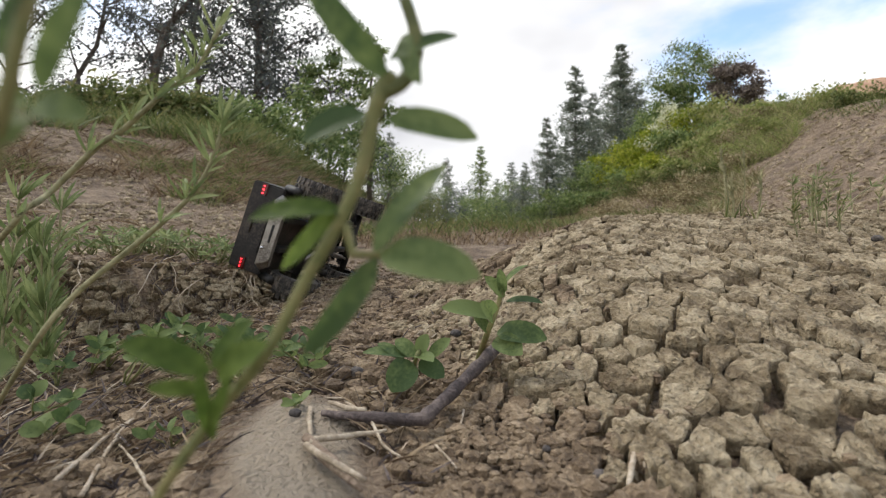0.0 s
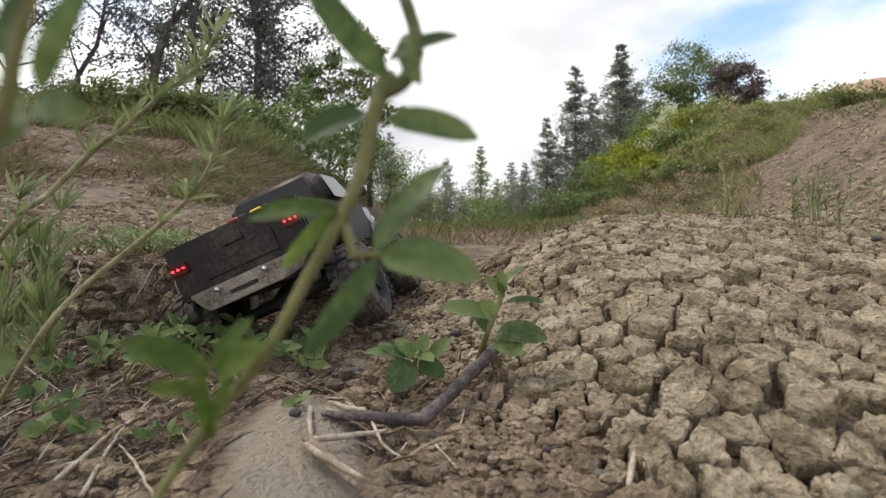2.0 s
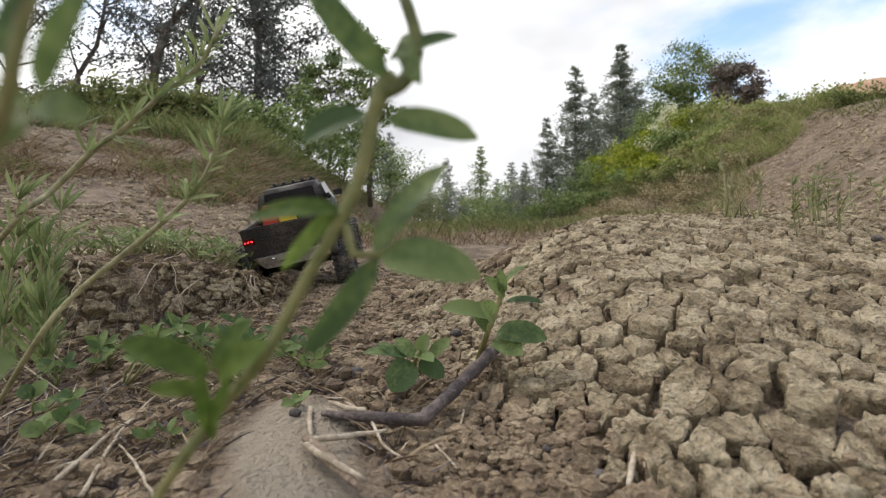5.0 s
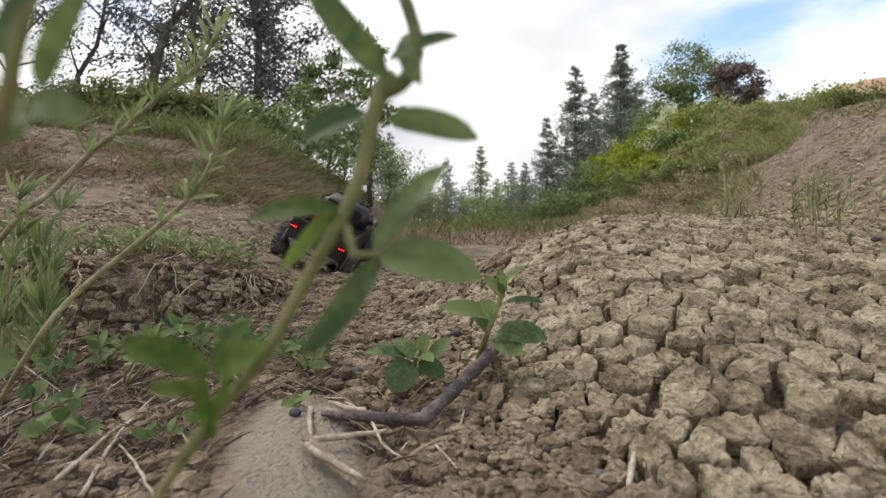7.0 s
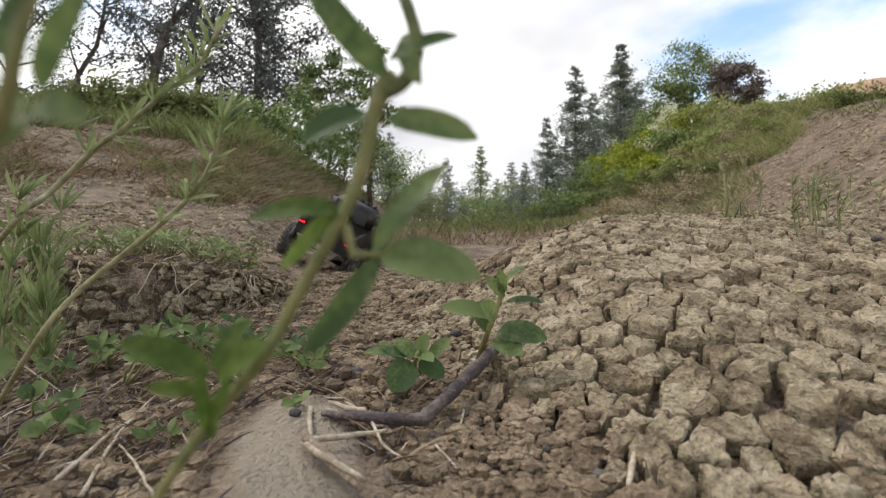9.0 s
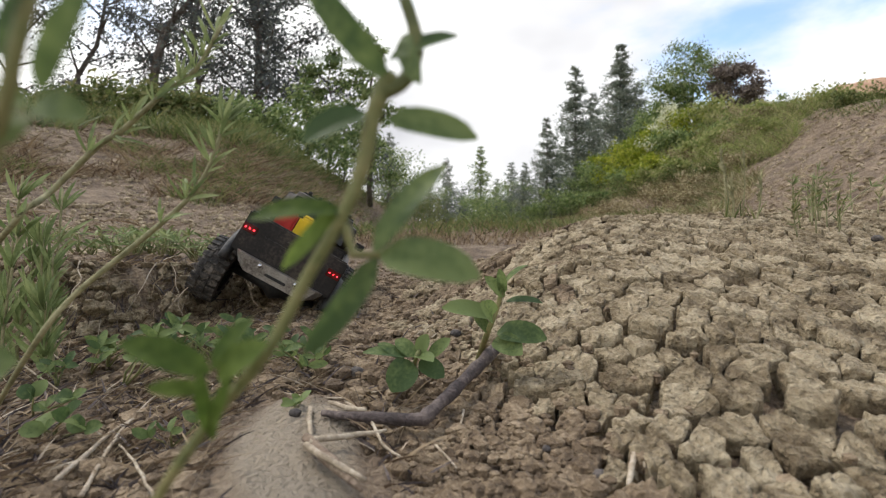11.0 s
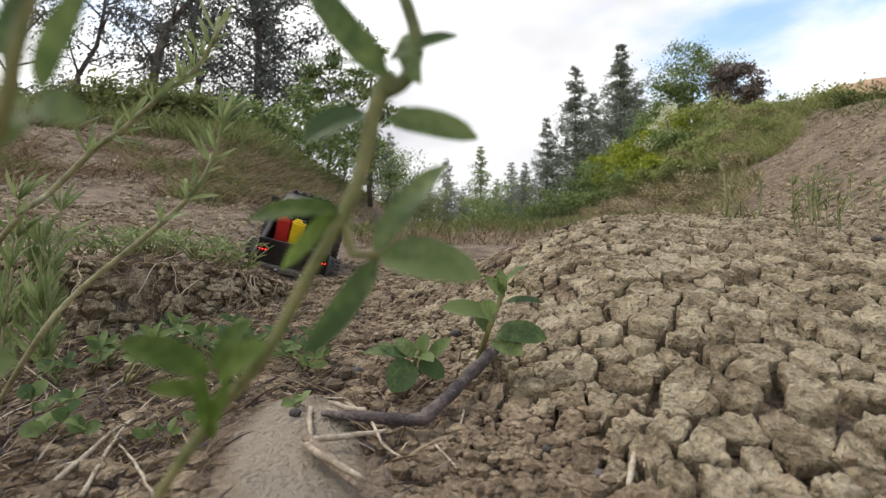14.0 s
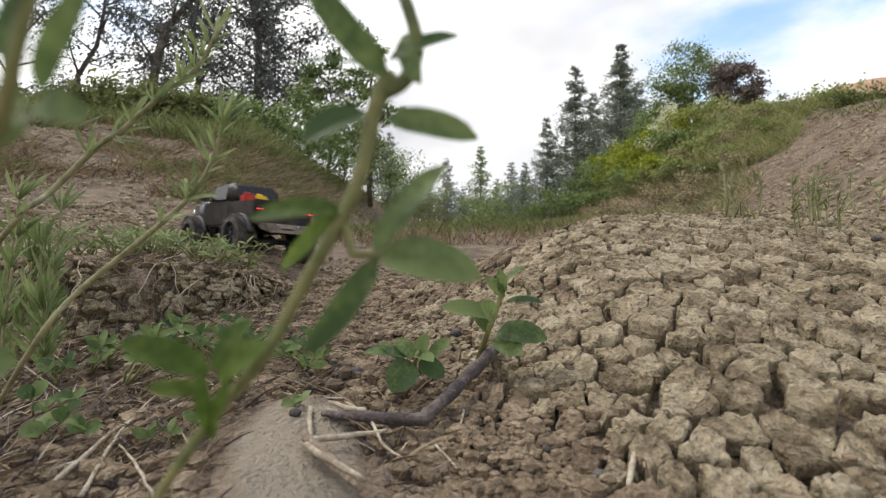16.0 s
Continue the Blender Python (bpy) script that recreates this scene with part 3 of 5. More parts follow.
def shoot(label, pts, radii, tufts, size, spread=.5, mat=None):
    """A thin stem that carries tufts of narrow leaves. tufts: where along it, and how many leaves."""
    p = thing("weed", label, "plant", group="slender weeds")
    curve = bend(pts)
    stem_of(p, pts, radii, SHOOT)
    mat = mat or WEED
    for where, n in tufts:
        k = min(len(curve) - 2, int(where * (len(curve) - 1)))
        c, way = curve[k], (curve[k + 1] - curve[k]).normalized()
        for i in range(n):
            out = Vector((random.gauss(0, 1), random.gauss(0, .7), random.gauss(.35, .6))).normalized()
            d = (way * (1 - spread) + out * spread).normalized()
            L = size * random.uniform(.6, 1.25)
            leaf_of(p, c, c + d * L, L * random.uniform(.08, .14), (random.uniform(-.6, .6), -1, random.uniform(0, .8)), mat, seg=5)
    return p


def clump(label, places, size, n=4, tall=.6, mat=None, name="clover_clump", wide=.55):
    """A low plant: short stalks with three oval leaves each."""
    p = thing(name, label, "plant", group="low clover clumps")
    for c in places:
        c = Vector(c)
        for i in range(n):
            tip = c + Vector((random.gauss(0, .5), random.gauss(0, .4), random.uniform(.4, 1.1) * tall)) * size
            s = Shape()
            s.tube([c, (c + tip) / 2 + Vector((random.gauss(0, .1), 0, .05)) * size, tip], [size * .035, size * .03, size * .022], 5)
            part("stalk", s, STEM, p)
            a0 = random.uniform(0, 6.28)
            for k in range(3):
                a = a0 + 2.1 * k + random.uniform(-.3, .3)
                L = size * random.uniform(.38, .6)
                d = Vector((math.cos(a), math.sin(a) * .8, random.uniform(-.1, 1.1))).normalized()
                leaf_of(p, tip, tip + d * L, L * wide, (random.gauss(0, .5), random.uniform(-1.2, -.3), random.uniform(.3, 1)), mat, seg=5)
    return p


def sapling():
    p = thing("clover_clump", "young clover sprouting beside the bent stick", "plant", group="low clover clumps")
    stem_of(p, [(0.040, 0.566, 0.038), (0.046, 0.500, 0.083), (0.056, 0.500, 0.109), (0.064, 0.500, 0.138)], [0.0035, 0.0023])
    for b, t, w, f in (((0.064, 0.500, 0.133), (0.088, 0.500, 0.153), 0.0152, None), ((0.062, 0.500, 0.124), (0.057, 0.490, 0.150), 0.0105, (0, -1, .2)), ((0.063, 0.500, 0.121), (0.042, 0.490, 0.142), 0.0129, (.3, -1, .3)),
                       ((0.065, 0.500, 0.115), (0.101, 0.490, 0.115), 0.0140, (0, -.4, 1)), ((0.051, 0.500, 0.100), (-0.001, 0.490, 0.110), 0.0222, (.1, -.7, .8)), ((0.053, 0.500, 0.098), (0.037, 0.480, 0.117), 0.0199, (.3, -1, .4)),
                       ((0.056, 0.500, 0.083), (0.103, 0.480, 0.080), 0.0281, (0, -.8, .8)), ((0.054, 0.500, 0.077), (0.077, 0.470, 0.067), 0.0245, (-.2, -.9, .7)), ((0.048, 0.500, 0.083), (0.032, 0.500, 0.100), 0.0140, None)):
        leaf_of(p, b, t, w, f)
    q = thing("clover_clump", "low clover with round leaves on cracked mud", "plant", group="low clover clumps")
    stem_of(q, [(-0.032, 0.551, 0.024), (-0.027, 0.470, 0.061), (-0.023, 0.470, 0.071)], 0.0022)
    for b, t, w, f in (((-0.032, 0.470, 0.061), (-0.048, 0.450, 0.037), 0.0290, (.2, -1, .5)), ((-0.023, 0.470, 0.061), (0.001, 0.460, 0.048), 0.0194, (-.2, -.9, .8)), ((-0.023, 0.470, 0.069), (-0.015, 0.470, 0.087), 0.0140, (-.3, -1, .2)),
                       ((-0.034, 0.470, 0.065), (-0.078, 0.470, 0.069), 0.0140, None), ((-0.013, 0.470, 0.065), (0.007, 0.470, 0.083), 0.0129, (-.4, -1, .4)), ((-0.027, 0.470, 0.065), (-0.047, 0.480, 0.080), 0.0151, (.3, -1, .6)),
                       ((-0.027, 0.470, 0.066), (-0.009, 0.450, 0.065), 0.0161, (0, -.4, 1)), ((-0.038, 0.470, 0.061), (-0.065, 0.480, 0.076), 0.0129, None)):
        leaf_of(q, b, t, w, f)


tall_alfalfa()
near_edge_plant()
sapling()
SLIM = "slender green weed with narrow upright leaves"
shoot(SLIM, [(-0.430, 0.452, 0.001), (-0.305, 0.360, 0.098), (-0.275, 0.360, 0.135), (-0.233, 0.360, 0.170), (-0.191, 0.360, 0.206), (-0.173, 0.360, 0.234), (-0.162, 0.360, 0.269)], [0.0021, 0.0021, 0.0013],
      ((.62, 4), (.70, 8), (.74, 5), (.80, 4), (.86, 5), (.90, 5), (.94, 6), (.97, 10)), .026, .5)
shoot(SLIM, [(-0.822, 0.805, 0.058), (-0.312, 0.340, 0.176), (-0.276, 0.340, 0.210), (-0.242, 0.340, 0.243), (-0.226, 0.340, 0.253), (-0.196, 0.340, 0.280), (-0.174, 0.340, 0.296), (-0.156, 0.340, 0.327)], [0.0020, 0.0020, 0.0012],
      ((.42, 4), (.50, 5), (.55, 4), (.62, 5), (.68, 5), (.75, 6), (.80, 6), (.86, 6), (.90, 6), (.94, 6), (.97, 7)), .023, .48)
for k, (x, h) in enumerate(((-.66, .30), (-.62, .27), (-.585, .22), (-.56, .25), (-.53, .16), (-.64, .24), (-.60, .18), (-.69, .30), (-.575, .14), (-.545, .20), (-.50, .11))):
    y = .62 + .02 * (k * 3 % 5)
    foot = Vector((x, y, top(x, y)))
    tip = foot + Vector((random.uniform(.0, .05), -.02, h))
    shoot("leafy green weed standing in dry litter", [foot, foot * .66 + tip * .34 + Vector((-.006, 0, 0)), tip], [.0024, .0013],
          ((.3, 3), (.42, 3), (.52, 4), (.62, 4), (.72, 4), (.80, 5), (.88, 5), (.97, 6)), .046, .42)
LOW = "low green clover sprouting from dry litter"
clump(LOW, [(-0.318, 0.621, 0.018), (-0.306, 0.640, 0.021), (-0.352, 0.664, 0.023), (-0.279, 0.621, 0.018)], .044, 6, 1.0, LEAF, "clover_clump", .40)
clump(LOW, [(-0.166, 0.583, 0.021), (-0.139, 0.567, 0.022)], .040, 5, .9, LEAF, "clover_clump", .42)
clump(LOW, [(-0.443, 0.608, 0.011), (-0.434, 0.625, 0.014), (-0.367, 0.553, 0.009)], .040, 4, .9, LEAF, "clover_clump", .42)
clump(LOW, [(-0.398, 0.470, 0.003), (-0.336, 0.418, 0.005)], .034, 3, .8, None, "clover_clump", .8)
clump(LOW, [(-0.225, 0.401, 0.006), (-0.144, 0.459, 0.010)], .026, 3)
clump(LOW, [(-0.257, 0.639, 0.021), (-0.230, 0.617, 0.019)], .038, 4, 1.0, LEAF, "clover_clump", .40)
clump(LOW, [(-0.389, 0.647, 0.020), (-0.452, 0.566, 0.005)], .034, 4, .8, LEAF, "clover_clump", .42)
DULL = "spreading green weed on the ledge"
for k in range(10):
    x = -.84 + .037 * k
    y = 1.03 + .035 * (k * 7 % 5)
    clump(DULL, [(x, y, top(x, y)), (x + .03, y + .04, top(x + .03, y + .04))], .046, 8, 1.2, WEED if k % 3 else GRASS, "spreading_weed", .22)
for x, y in ((-.455, 1.14), (-.15, 1.75), (-.10, 1.95), (-.80, 1.5), (-.95, 1.7)):
    clump("small green weed on bare soil", [(x, y, top(x, y))], .032, 6, .8, GRASS, "spreading_weed", .3)
# stalks and weeds on the mound's crest
for k, (u, v) in enumerate(((1266, 262), (1278, 290), (1317, 262), (1302, 300), (1333, 305), (1290, 330), (1345, 335))):
    foot = Vector((0.584, 0.947, 0.224)) + Vector(((u - 1300) * .0009, (k * 5 % 4) * .012, -.004))
    tip = Vector((foot.x + (u - 1300) * .0003, foot.y, .17 + (441 - v) * 0.0011))
    p = thing("grass_stalk", "pale yellow-green grass stalk on the mound's crest", "grass", group="grass stalks")
    stem_of(p, [foot, foot * .5 + tip * .5 + Vector((.004, 0, 0)), tip], [.0016, .0010], SHOOT)
    s = Shape()
    for i in range(14):
        c = foot * (.3 - .02 * i) + tip * (.7 + .02 * i)
        s.blade(c, c + Vector((random.gauss(0, .004), random.gauss(0, .004), .014)), .004)
    part("seed_head", s, SHOOT, p)
    s = Shape()
    for i in range(4):
        s.blade(foot, foot + Vector((random.gauss(0, .02), random.gauss(0, .02), random.uniform(.03, .07))), .003)
    part("blades", s, GRASS, p)
for k in range(20):
    y = random.uniform(.82, .96)
    x = y * (random.gauss(.76, .05) if k < 15 else random.uniform(.66, .9))
    z, h = top(x, y), random.uniform(.035, .09) * (1.9 if k == 6 else 1)
    lean = random.gauss(0, .35) * h
    shoot("thin dusty weed on the mud mound", [(x, y, z - .004), (x + lean * .3, y, z + h * .5), (x + lean, y - .01, z + h)], [.0013, .0007],
          ((.3, 2), (.45, 3), (.6, 3), (.75, 3), (.85, 3), (.95, 4)), .015, .65, GRASS if k % 3 else WEED)


# ---- sticks and dead stalks ----
def stick(label, pts, radii, mat, name="twig"):
    s = Shape()
    b = bend(pts)
    r = np.interp(np.linspace(0, 1, len(b)), np.linspace(0, 1, len(radii)), radii)
    s.tube([q + Vector(noise.noise_vector(q * 60)) * .0012 for q in b], [v * random.uniform(.88, 1.12) for v in r], 8)
    ob = part(name, s, mat)
    return tagged(ob, label, "stick", "dead sticks")


stick("bent dark stick lying on the mud, broken at one end", [(0.067, 0.548, 0.066), (0.040, 0.503, 0.052), (0.012, 0.457, 0.038), (-0.014, 0.414, 0.027), (-0.022, 0.407, 0.026), (-0.060, 0.412, 0.026), (-0.107, 0.428, 0.025)], [.0068, .0064, .0060, .0062, .0062, .0050, .0030], BARKY, "bent_stick")
PALE = "pale dry stalk lying on the mud"
for pts, r in (([(-0.122, 0.446, 0.023), (-0.111, 0.402, 0.024), (-0.096, 0.351, 0.029)], .0032), ([(-0.097, 0.358, 0.028), (-0.073, 0.378, 0.024), (-0.046, 0.394, 0.022)], .0034), ([(-0.099, 0.346, 0.030), (-0.074, 0.325, 0.027), (-0.050, 0.309, 0.022)], .0034),
               ([(-0.105, 0.436, 0.024), (-0.087, 0.426, 0.025), (-0.067, 0.420, 0.024)], .0032), ([(-0.091, 0.453, 0.026), (-0.070, 0.429, 0.025), (-0.053, 0.390, 0.022), (-0.044, 0.367, 0.020), (-0.032, 0.352, 0.019)], .0018),
               ([(-0.259, 0.306, 0.011), (-0.274, 0.364, 0.011), (-0.289, 0.434, 0.011), (-0.276, 0.510, 0.014)], .0026), ([(-0.230, 0.308, 0.012), (-0.257, 0.364, 0.011), (-0.281, 0.421, 0.011), (-0.306, 0.514, 0.014)], .0022),
               ([(-0.178, 0.297, 0.018), (-0.218, 0.346, 0.013), (-0.263, 0.393, 0.011)], .0016), ([(-0.515, 0.654, 0.018), (-0.654, 0.772, 0.026), (-0.699, 0.782, 0.034)], .0016), ([(-0.488, 0.862, 0.065), (-0.468, 0.912, 0.107), (-0.528, 1.240, 0.142)], .0014),
               ([(0.019, 0.447, 0.021), (0.014, 0.414, 0.016)], .0018), ([(-0.006, 0.388, 0.012), (0.010, 0.351, 0.011)], .0014), ([(0.148, 0.369, 0.026), (0.135, 0.343, 0.020), (0.122, 0.318, 0.015)], .0034), ([(0.150, 0.365, 0.025), (0.139, 0.333, 0.019)], .002),
               ([(-0.372, 0.535, 0.014), (-0.379, 0.596, 0.021), (-0.382, 0.626, 0.024)], .0014), ([(-0.593, 0.673, 0.014), (-0.489, 0.590, 0.012), (-0.407, 0.524, 0.011)], .0014), ([(-0.187, 0.525, 0.017), (-0.149, 0.501, 0.018), (-0.104, 0.483, 0.021), (-0.055, 0.502, 0.024)], .0016)):
    stick(PALE, pts, [r * .75, r * .7, r * .45], TWIG, "dead_stalk")
stick("split piece of brown bark lying on the silt", [(-0.104, 0.366, 0.027), (-0.078, 0.334, 0.024), (-0.052, 0.304, 0.018)], [.0036, .0050, .0012], BARK_BROWN, "bark_piece")
stick("pale split end of dead wood beside the bent stick", [(-0.104, 0.440, 0.031), (-0.083, 0.424, 0.031), (-0.066, 0.416, 0.031)], [.0018, .0026, .0016], TWIG, "wood_splinter")
ROOT = "thin pale root hanging over the ledge"
for k in range(24):
    x = random.gauss(-.43, .045) if k < 19 else random.uniform(-.75, -.5)
    e, dx, L = float(ledge_y(x)), random.gauss(.0, .018), random.uniform(.35, 1.0)
    thick, high, line = random.uniform(.0006, .0013), float(lay(x, e + .05)) + .006, []
    for i in range(6):
        w = L * i / 5
        p = Vector((x + dx * w * 2 + random.gauss(0, .004), e + .028 - .095 * w - .014, high - .13 * w))
        p.z = max(p.z, float(lay(p.x, p.y)) + .010)
        line.append(p)
    stick(ROOT, line, [thick, thick * .9, thick * .5], TWIG if k % 4 else STRAW, "root")


def litter(name, label, mat, n, long, wide):
    """Dry grass and root litter, too fine to count."""
    s = Shape()
    spots = [(random.uniform(-.66, .0), random.uniform(.26, 1.02)) for i in range(n)]
    spots = [(x, y) for x, y in spots if x > -.97 * y - .08 and silt(x, y) < .35 and (x < gully_x(y) - .02 or (y < .47 and x < -.03) or random.random() < .12) and noise.noise(Vector((x * 14, y * 14, 6))) > -.3]
    for (x, y), z in zip(spots, lay([p[0] for p in spots], [p[1] for p in spots]).tolist()):
        z += rough(x, y) + .003
        a = random.uniform(0, math.pi)
        L = random.uniform(.2, 1) * long
        d = Vector((math.cos(a) * L, math.sin(a) * L, random.uniform(0, .5) * L))
        s.blade((x, y, z), (x + d.x, y + d.y, max(z, top(x + d.x, y + d.y) + .003) + d.z), wide * random.uniform(.5, 1.2), .15)
    return tagged(part(name, s, mat), label, "litter", kind="stuff")


litter("dry_litter", "dry brown grass litter on the gully floor", STRAW, 5000, .05, .0020)
litter("pale_litter", "pale straw scattered on the gully floor", TWIG, 800, .05, .0018)
litter("dark_litter", "dark rotting stalks in the gully", BARKY, 3000, .04, .003)


def stone(place, r, label="small dark stone lying on the mud"):
    s = Shape()
    c = Vector(place)
    c.z = top(c.x, c.y) + r * .45
    turns, pts = 9, []
    for h, w in ((-.7, .6), (-.2, 1.0), (.35, .85), (.7, .4)):
        for k in range(turns):
            a = 6.283 * k / turns
            q = Vector((math.cos(a) * w, math.sin(a) * w * .8, h * .8))
            pts.append(c + q * r * (1 + .35 * noise.noise(q * 2.3 + c * 40)))
    pts.append(c + Vector((0, 0, r * .65)))
    faces = [(j * turns + k, j * turns + (k + 1) % turns, (j + 1) * turns + (k + 1) % turns, (j + 1) * turns + k) for j in range(3) for k in range(turns)]
    s.add(pts, faces + [(3 * turns + k, 3 * turns + (k + 1) % turns, 4 * turns) for k in range(turns)])
    return tagged(part("stone", s, STONE), label, "stone", "dark stones")


for place, r in (((0.701, 0.781, 0.174), .009), ((-0.099, 0.555, 0.023), .009), ((-0.133, 0.436, 0.012), .006), ((0.017, 0.650, 0.048), .008), ((0.081, 0.378, 0.010), .004), ((-0.466, 0.764, 0.028), .008), ((-0.073, 0.505, 0.017), .005), ((0.109, 0.337, 0.009), .006)):
    stone(place, r)


# ---- banks: grass, shrubs and trees ----
def sward(name, label, mat, n, place, tall, wide, lean=.5):
    """Grass as one body of many blades; place() gives each foot."""
    s = Shape()
    spots = [place() for i in range(n)]
    for (x, y), z in zip(spots, lay([p[0] for p in spots], [p[1] for p in spots]).tolist()):
        z += rough(x, y)
        h = tall * random.uniform(.4, 1.2)
        s.blade((x, y, z - .01), (x + random.gauss(0, lean) * h, y + random.gauss(0, lean) * h, z + h * (1.2 - lean * .6)), wide * random.uniform(.6, 1.4), .2)
    return tagged(part(name, s, mat), label, "grass", kind="stuff")


def left_bank(lo, hi, patch=0.0):
    def place():
        while True:
            q = random.uniform(lo, hi)
            a = random.uniform(-1.25, -.05)
            k = max(q / math.hypot(a, 1), q / (-2.65 * a))
            x, y = a * k, k
            if y < 30 and noise.noise(Vector((x * 2.2, y * 2.2, 3))) > patch:
                return x, y
    return place


def shoulder(lo, hi):
    """Feet on the open flank of the bowl-shaped bank, towards the valley."""
    def place():
        while True:
            a, q = random.uniform(-.50, -.16), random.uniform(lo, hi)
            k = max(q / math.hypot(a, 1), q / (-2.65 * a))
            if k < 30 and noise.noise(Vector((a * k * 2, k * 2, 5))) > -.25:
                return a * k, k
    return place


def right_bank(lo, hi, y0, y1, patch=-1.0, bare=False):
    def place():
        while True:
            y = y0 * (y1 / y0) ** random.random()
            x = .1 * y + random.uniform(lo, hi)
            n = noise.noise(Vector((x * 1.3, y * 1.3, 7)))
            if x < 1.4 * y and n > patch and (bare or x / y < .64 + .085 * (x - .1 * y - 2.46) + .05 * n or (x - .1 * y > 3.85 and y > 6.2)):
                return x, y
    return place


sward("dry_bank_grass", "dry reddish-brown grass covering the bank", STRAW, 13000, left_bank(2.6, 5.8, -.1), .11, .005, .85)
sward("dry_slope_grass", "short withered grass on the lower bank", STRAW, 4000, left_bank(1.9, 5, -.05), .05, .004, 1.4)
sward("green_bank_grass", "green grass along the bank's crest", GRASS, 9000, left_bank(4.0, 7.5, -.1), .22, .014)
sward("tall_bank_grass", "long green grass on the bank's shoulder", GRASS, 4500, shoulder(4.1, 5.4), .20, .009, .6)
sward("dry_shoulder_grass", "tangled dry grass on the bank's shoulder", STRAW, 3600, shoulder(2.6, 4.6), .11, .005, 1.1)
sward("thin_shoulder_grass", "thin green grass among dry stalks", GRASS, 2600, shoulder(2.7, 4.6), .13, .006, .8)
sward("hillside_grass", "green grass on the hillside", GRASS, 20000, right_bank(2.3, 5.0, 4.5, 26, -.3), .15, .008, .8)
sward("bright_hillside_grass", "grass along the hillside's crest, its colour lightened as if sunlit", SUNLIT, 26000, right_bank(2.8, 5.0, 4.6, 20, -.35), .20, .008, .6)
sward("dry_hillside_grass", "dry tan grass at the hillside's foot", TAN, 16000, right_bank(1.2, 3.3, 3.4, 16, -.2), .13, .007, .7)
sward("straw_hillside_grass", "pale straw-coloured grass among the hillside's green", TAN, 15000, right_bank(2.4, 4.8, 4.6, 18, -.25), .18, .006, .6)
sward("crest_grass", "short dark grass along the cut bank's crest", GRASS, 3000, right_bank(3.75, 4.6, 4.2, 6.6, -.6, True), .07, .006, .7)
sward("withered_cut_grass", "withered stalks on the cut bank", STRAW, 1800, right_bank(1.6, 3.8, 3.4, 6.5, .0, True), .07, .004, 1.0)
sward("valley_grass", "grass along the floor of the valley", GRASS, 9000, right_bank(-1.4, 2.0, 3.6, 40, -.2), .16, .012)
sward("dry_valley_grass", "dry brown grass on the valley floor", STRAW, 6000, right_bank(-1.2, 1.6, 2.6, 14, -.15), .10, .007)


def clods_on(name, label, n, place, lo, hi, mat=None):
    """Loose clods and stones of soil lying on a bank."""
    s = Shape()
    spots = [place() for i in range(n)]
    for (x, y), z in zip(spots, lay([p[0] for p in spots], [p[1] for p in spots]).tolist()):
        r = lo * (hi / lo) ** (random.random() ** 2.2)
        c = Vector((x, y, z + rough(x, y) + r * .15))
        pts = [c + Vector((math.cos(a) * r * random.uniform(.6, 1.3), math.sin(a) * r * random.uniform(.6, 1.3), h * r * random.uniform(.6, 1.2)))
               for h in (-.6, .3) for a in (0, 1.05, 2.1, 3.14, 4.19, 5.24)] + [c + Vector((0, 0, r * .7))]
        s.add(pts, [(k, (k + 1) % 6, 6 + (k + 1) % 6, 6 + k) for k in range(6)] + [(6 + k, 6 + (k + 1) % 6, 12) for k in range(6)])
    return tagged(part(name, s, mat or CRUMB, soft=False), label, "soil", kind="stuff")


clods_on("bank_soil", "loose brown soil clods on the bank", 13000, left_bank(1.5, 5.0, -.6), .004, .016, MUD)
def gully_side():
    while True:
        x, y = random.uniform(-.62, -.05), random.uniform(.27, .85)
        if x > -.97 * y - .08 and x < gully_x(y) + .02 and silt(x, y) < .3 and noise.noise(Vector((x * 11, y * 11, 12))) > -.15:
            return x, y


clods_on("gully_clods", "crumbling brown clods in the gully's litter", 2400, gully_side, .003, .012)
clods_on("hillside_soil", "loose brown soil clods on the cut bank", 7000, right_bank(.6, 4.0, 2.2, 7.5, -.6, True), .006, .026, MUD)


sward("green_slope_grass", "scattered green grass tufts on the bank", GRASS, 3500, left_bank(2.4, 5.0, .22), .10, .006, .6)


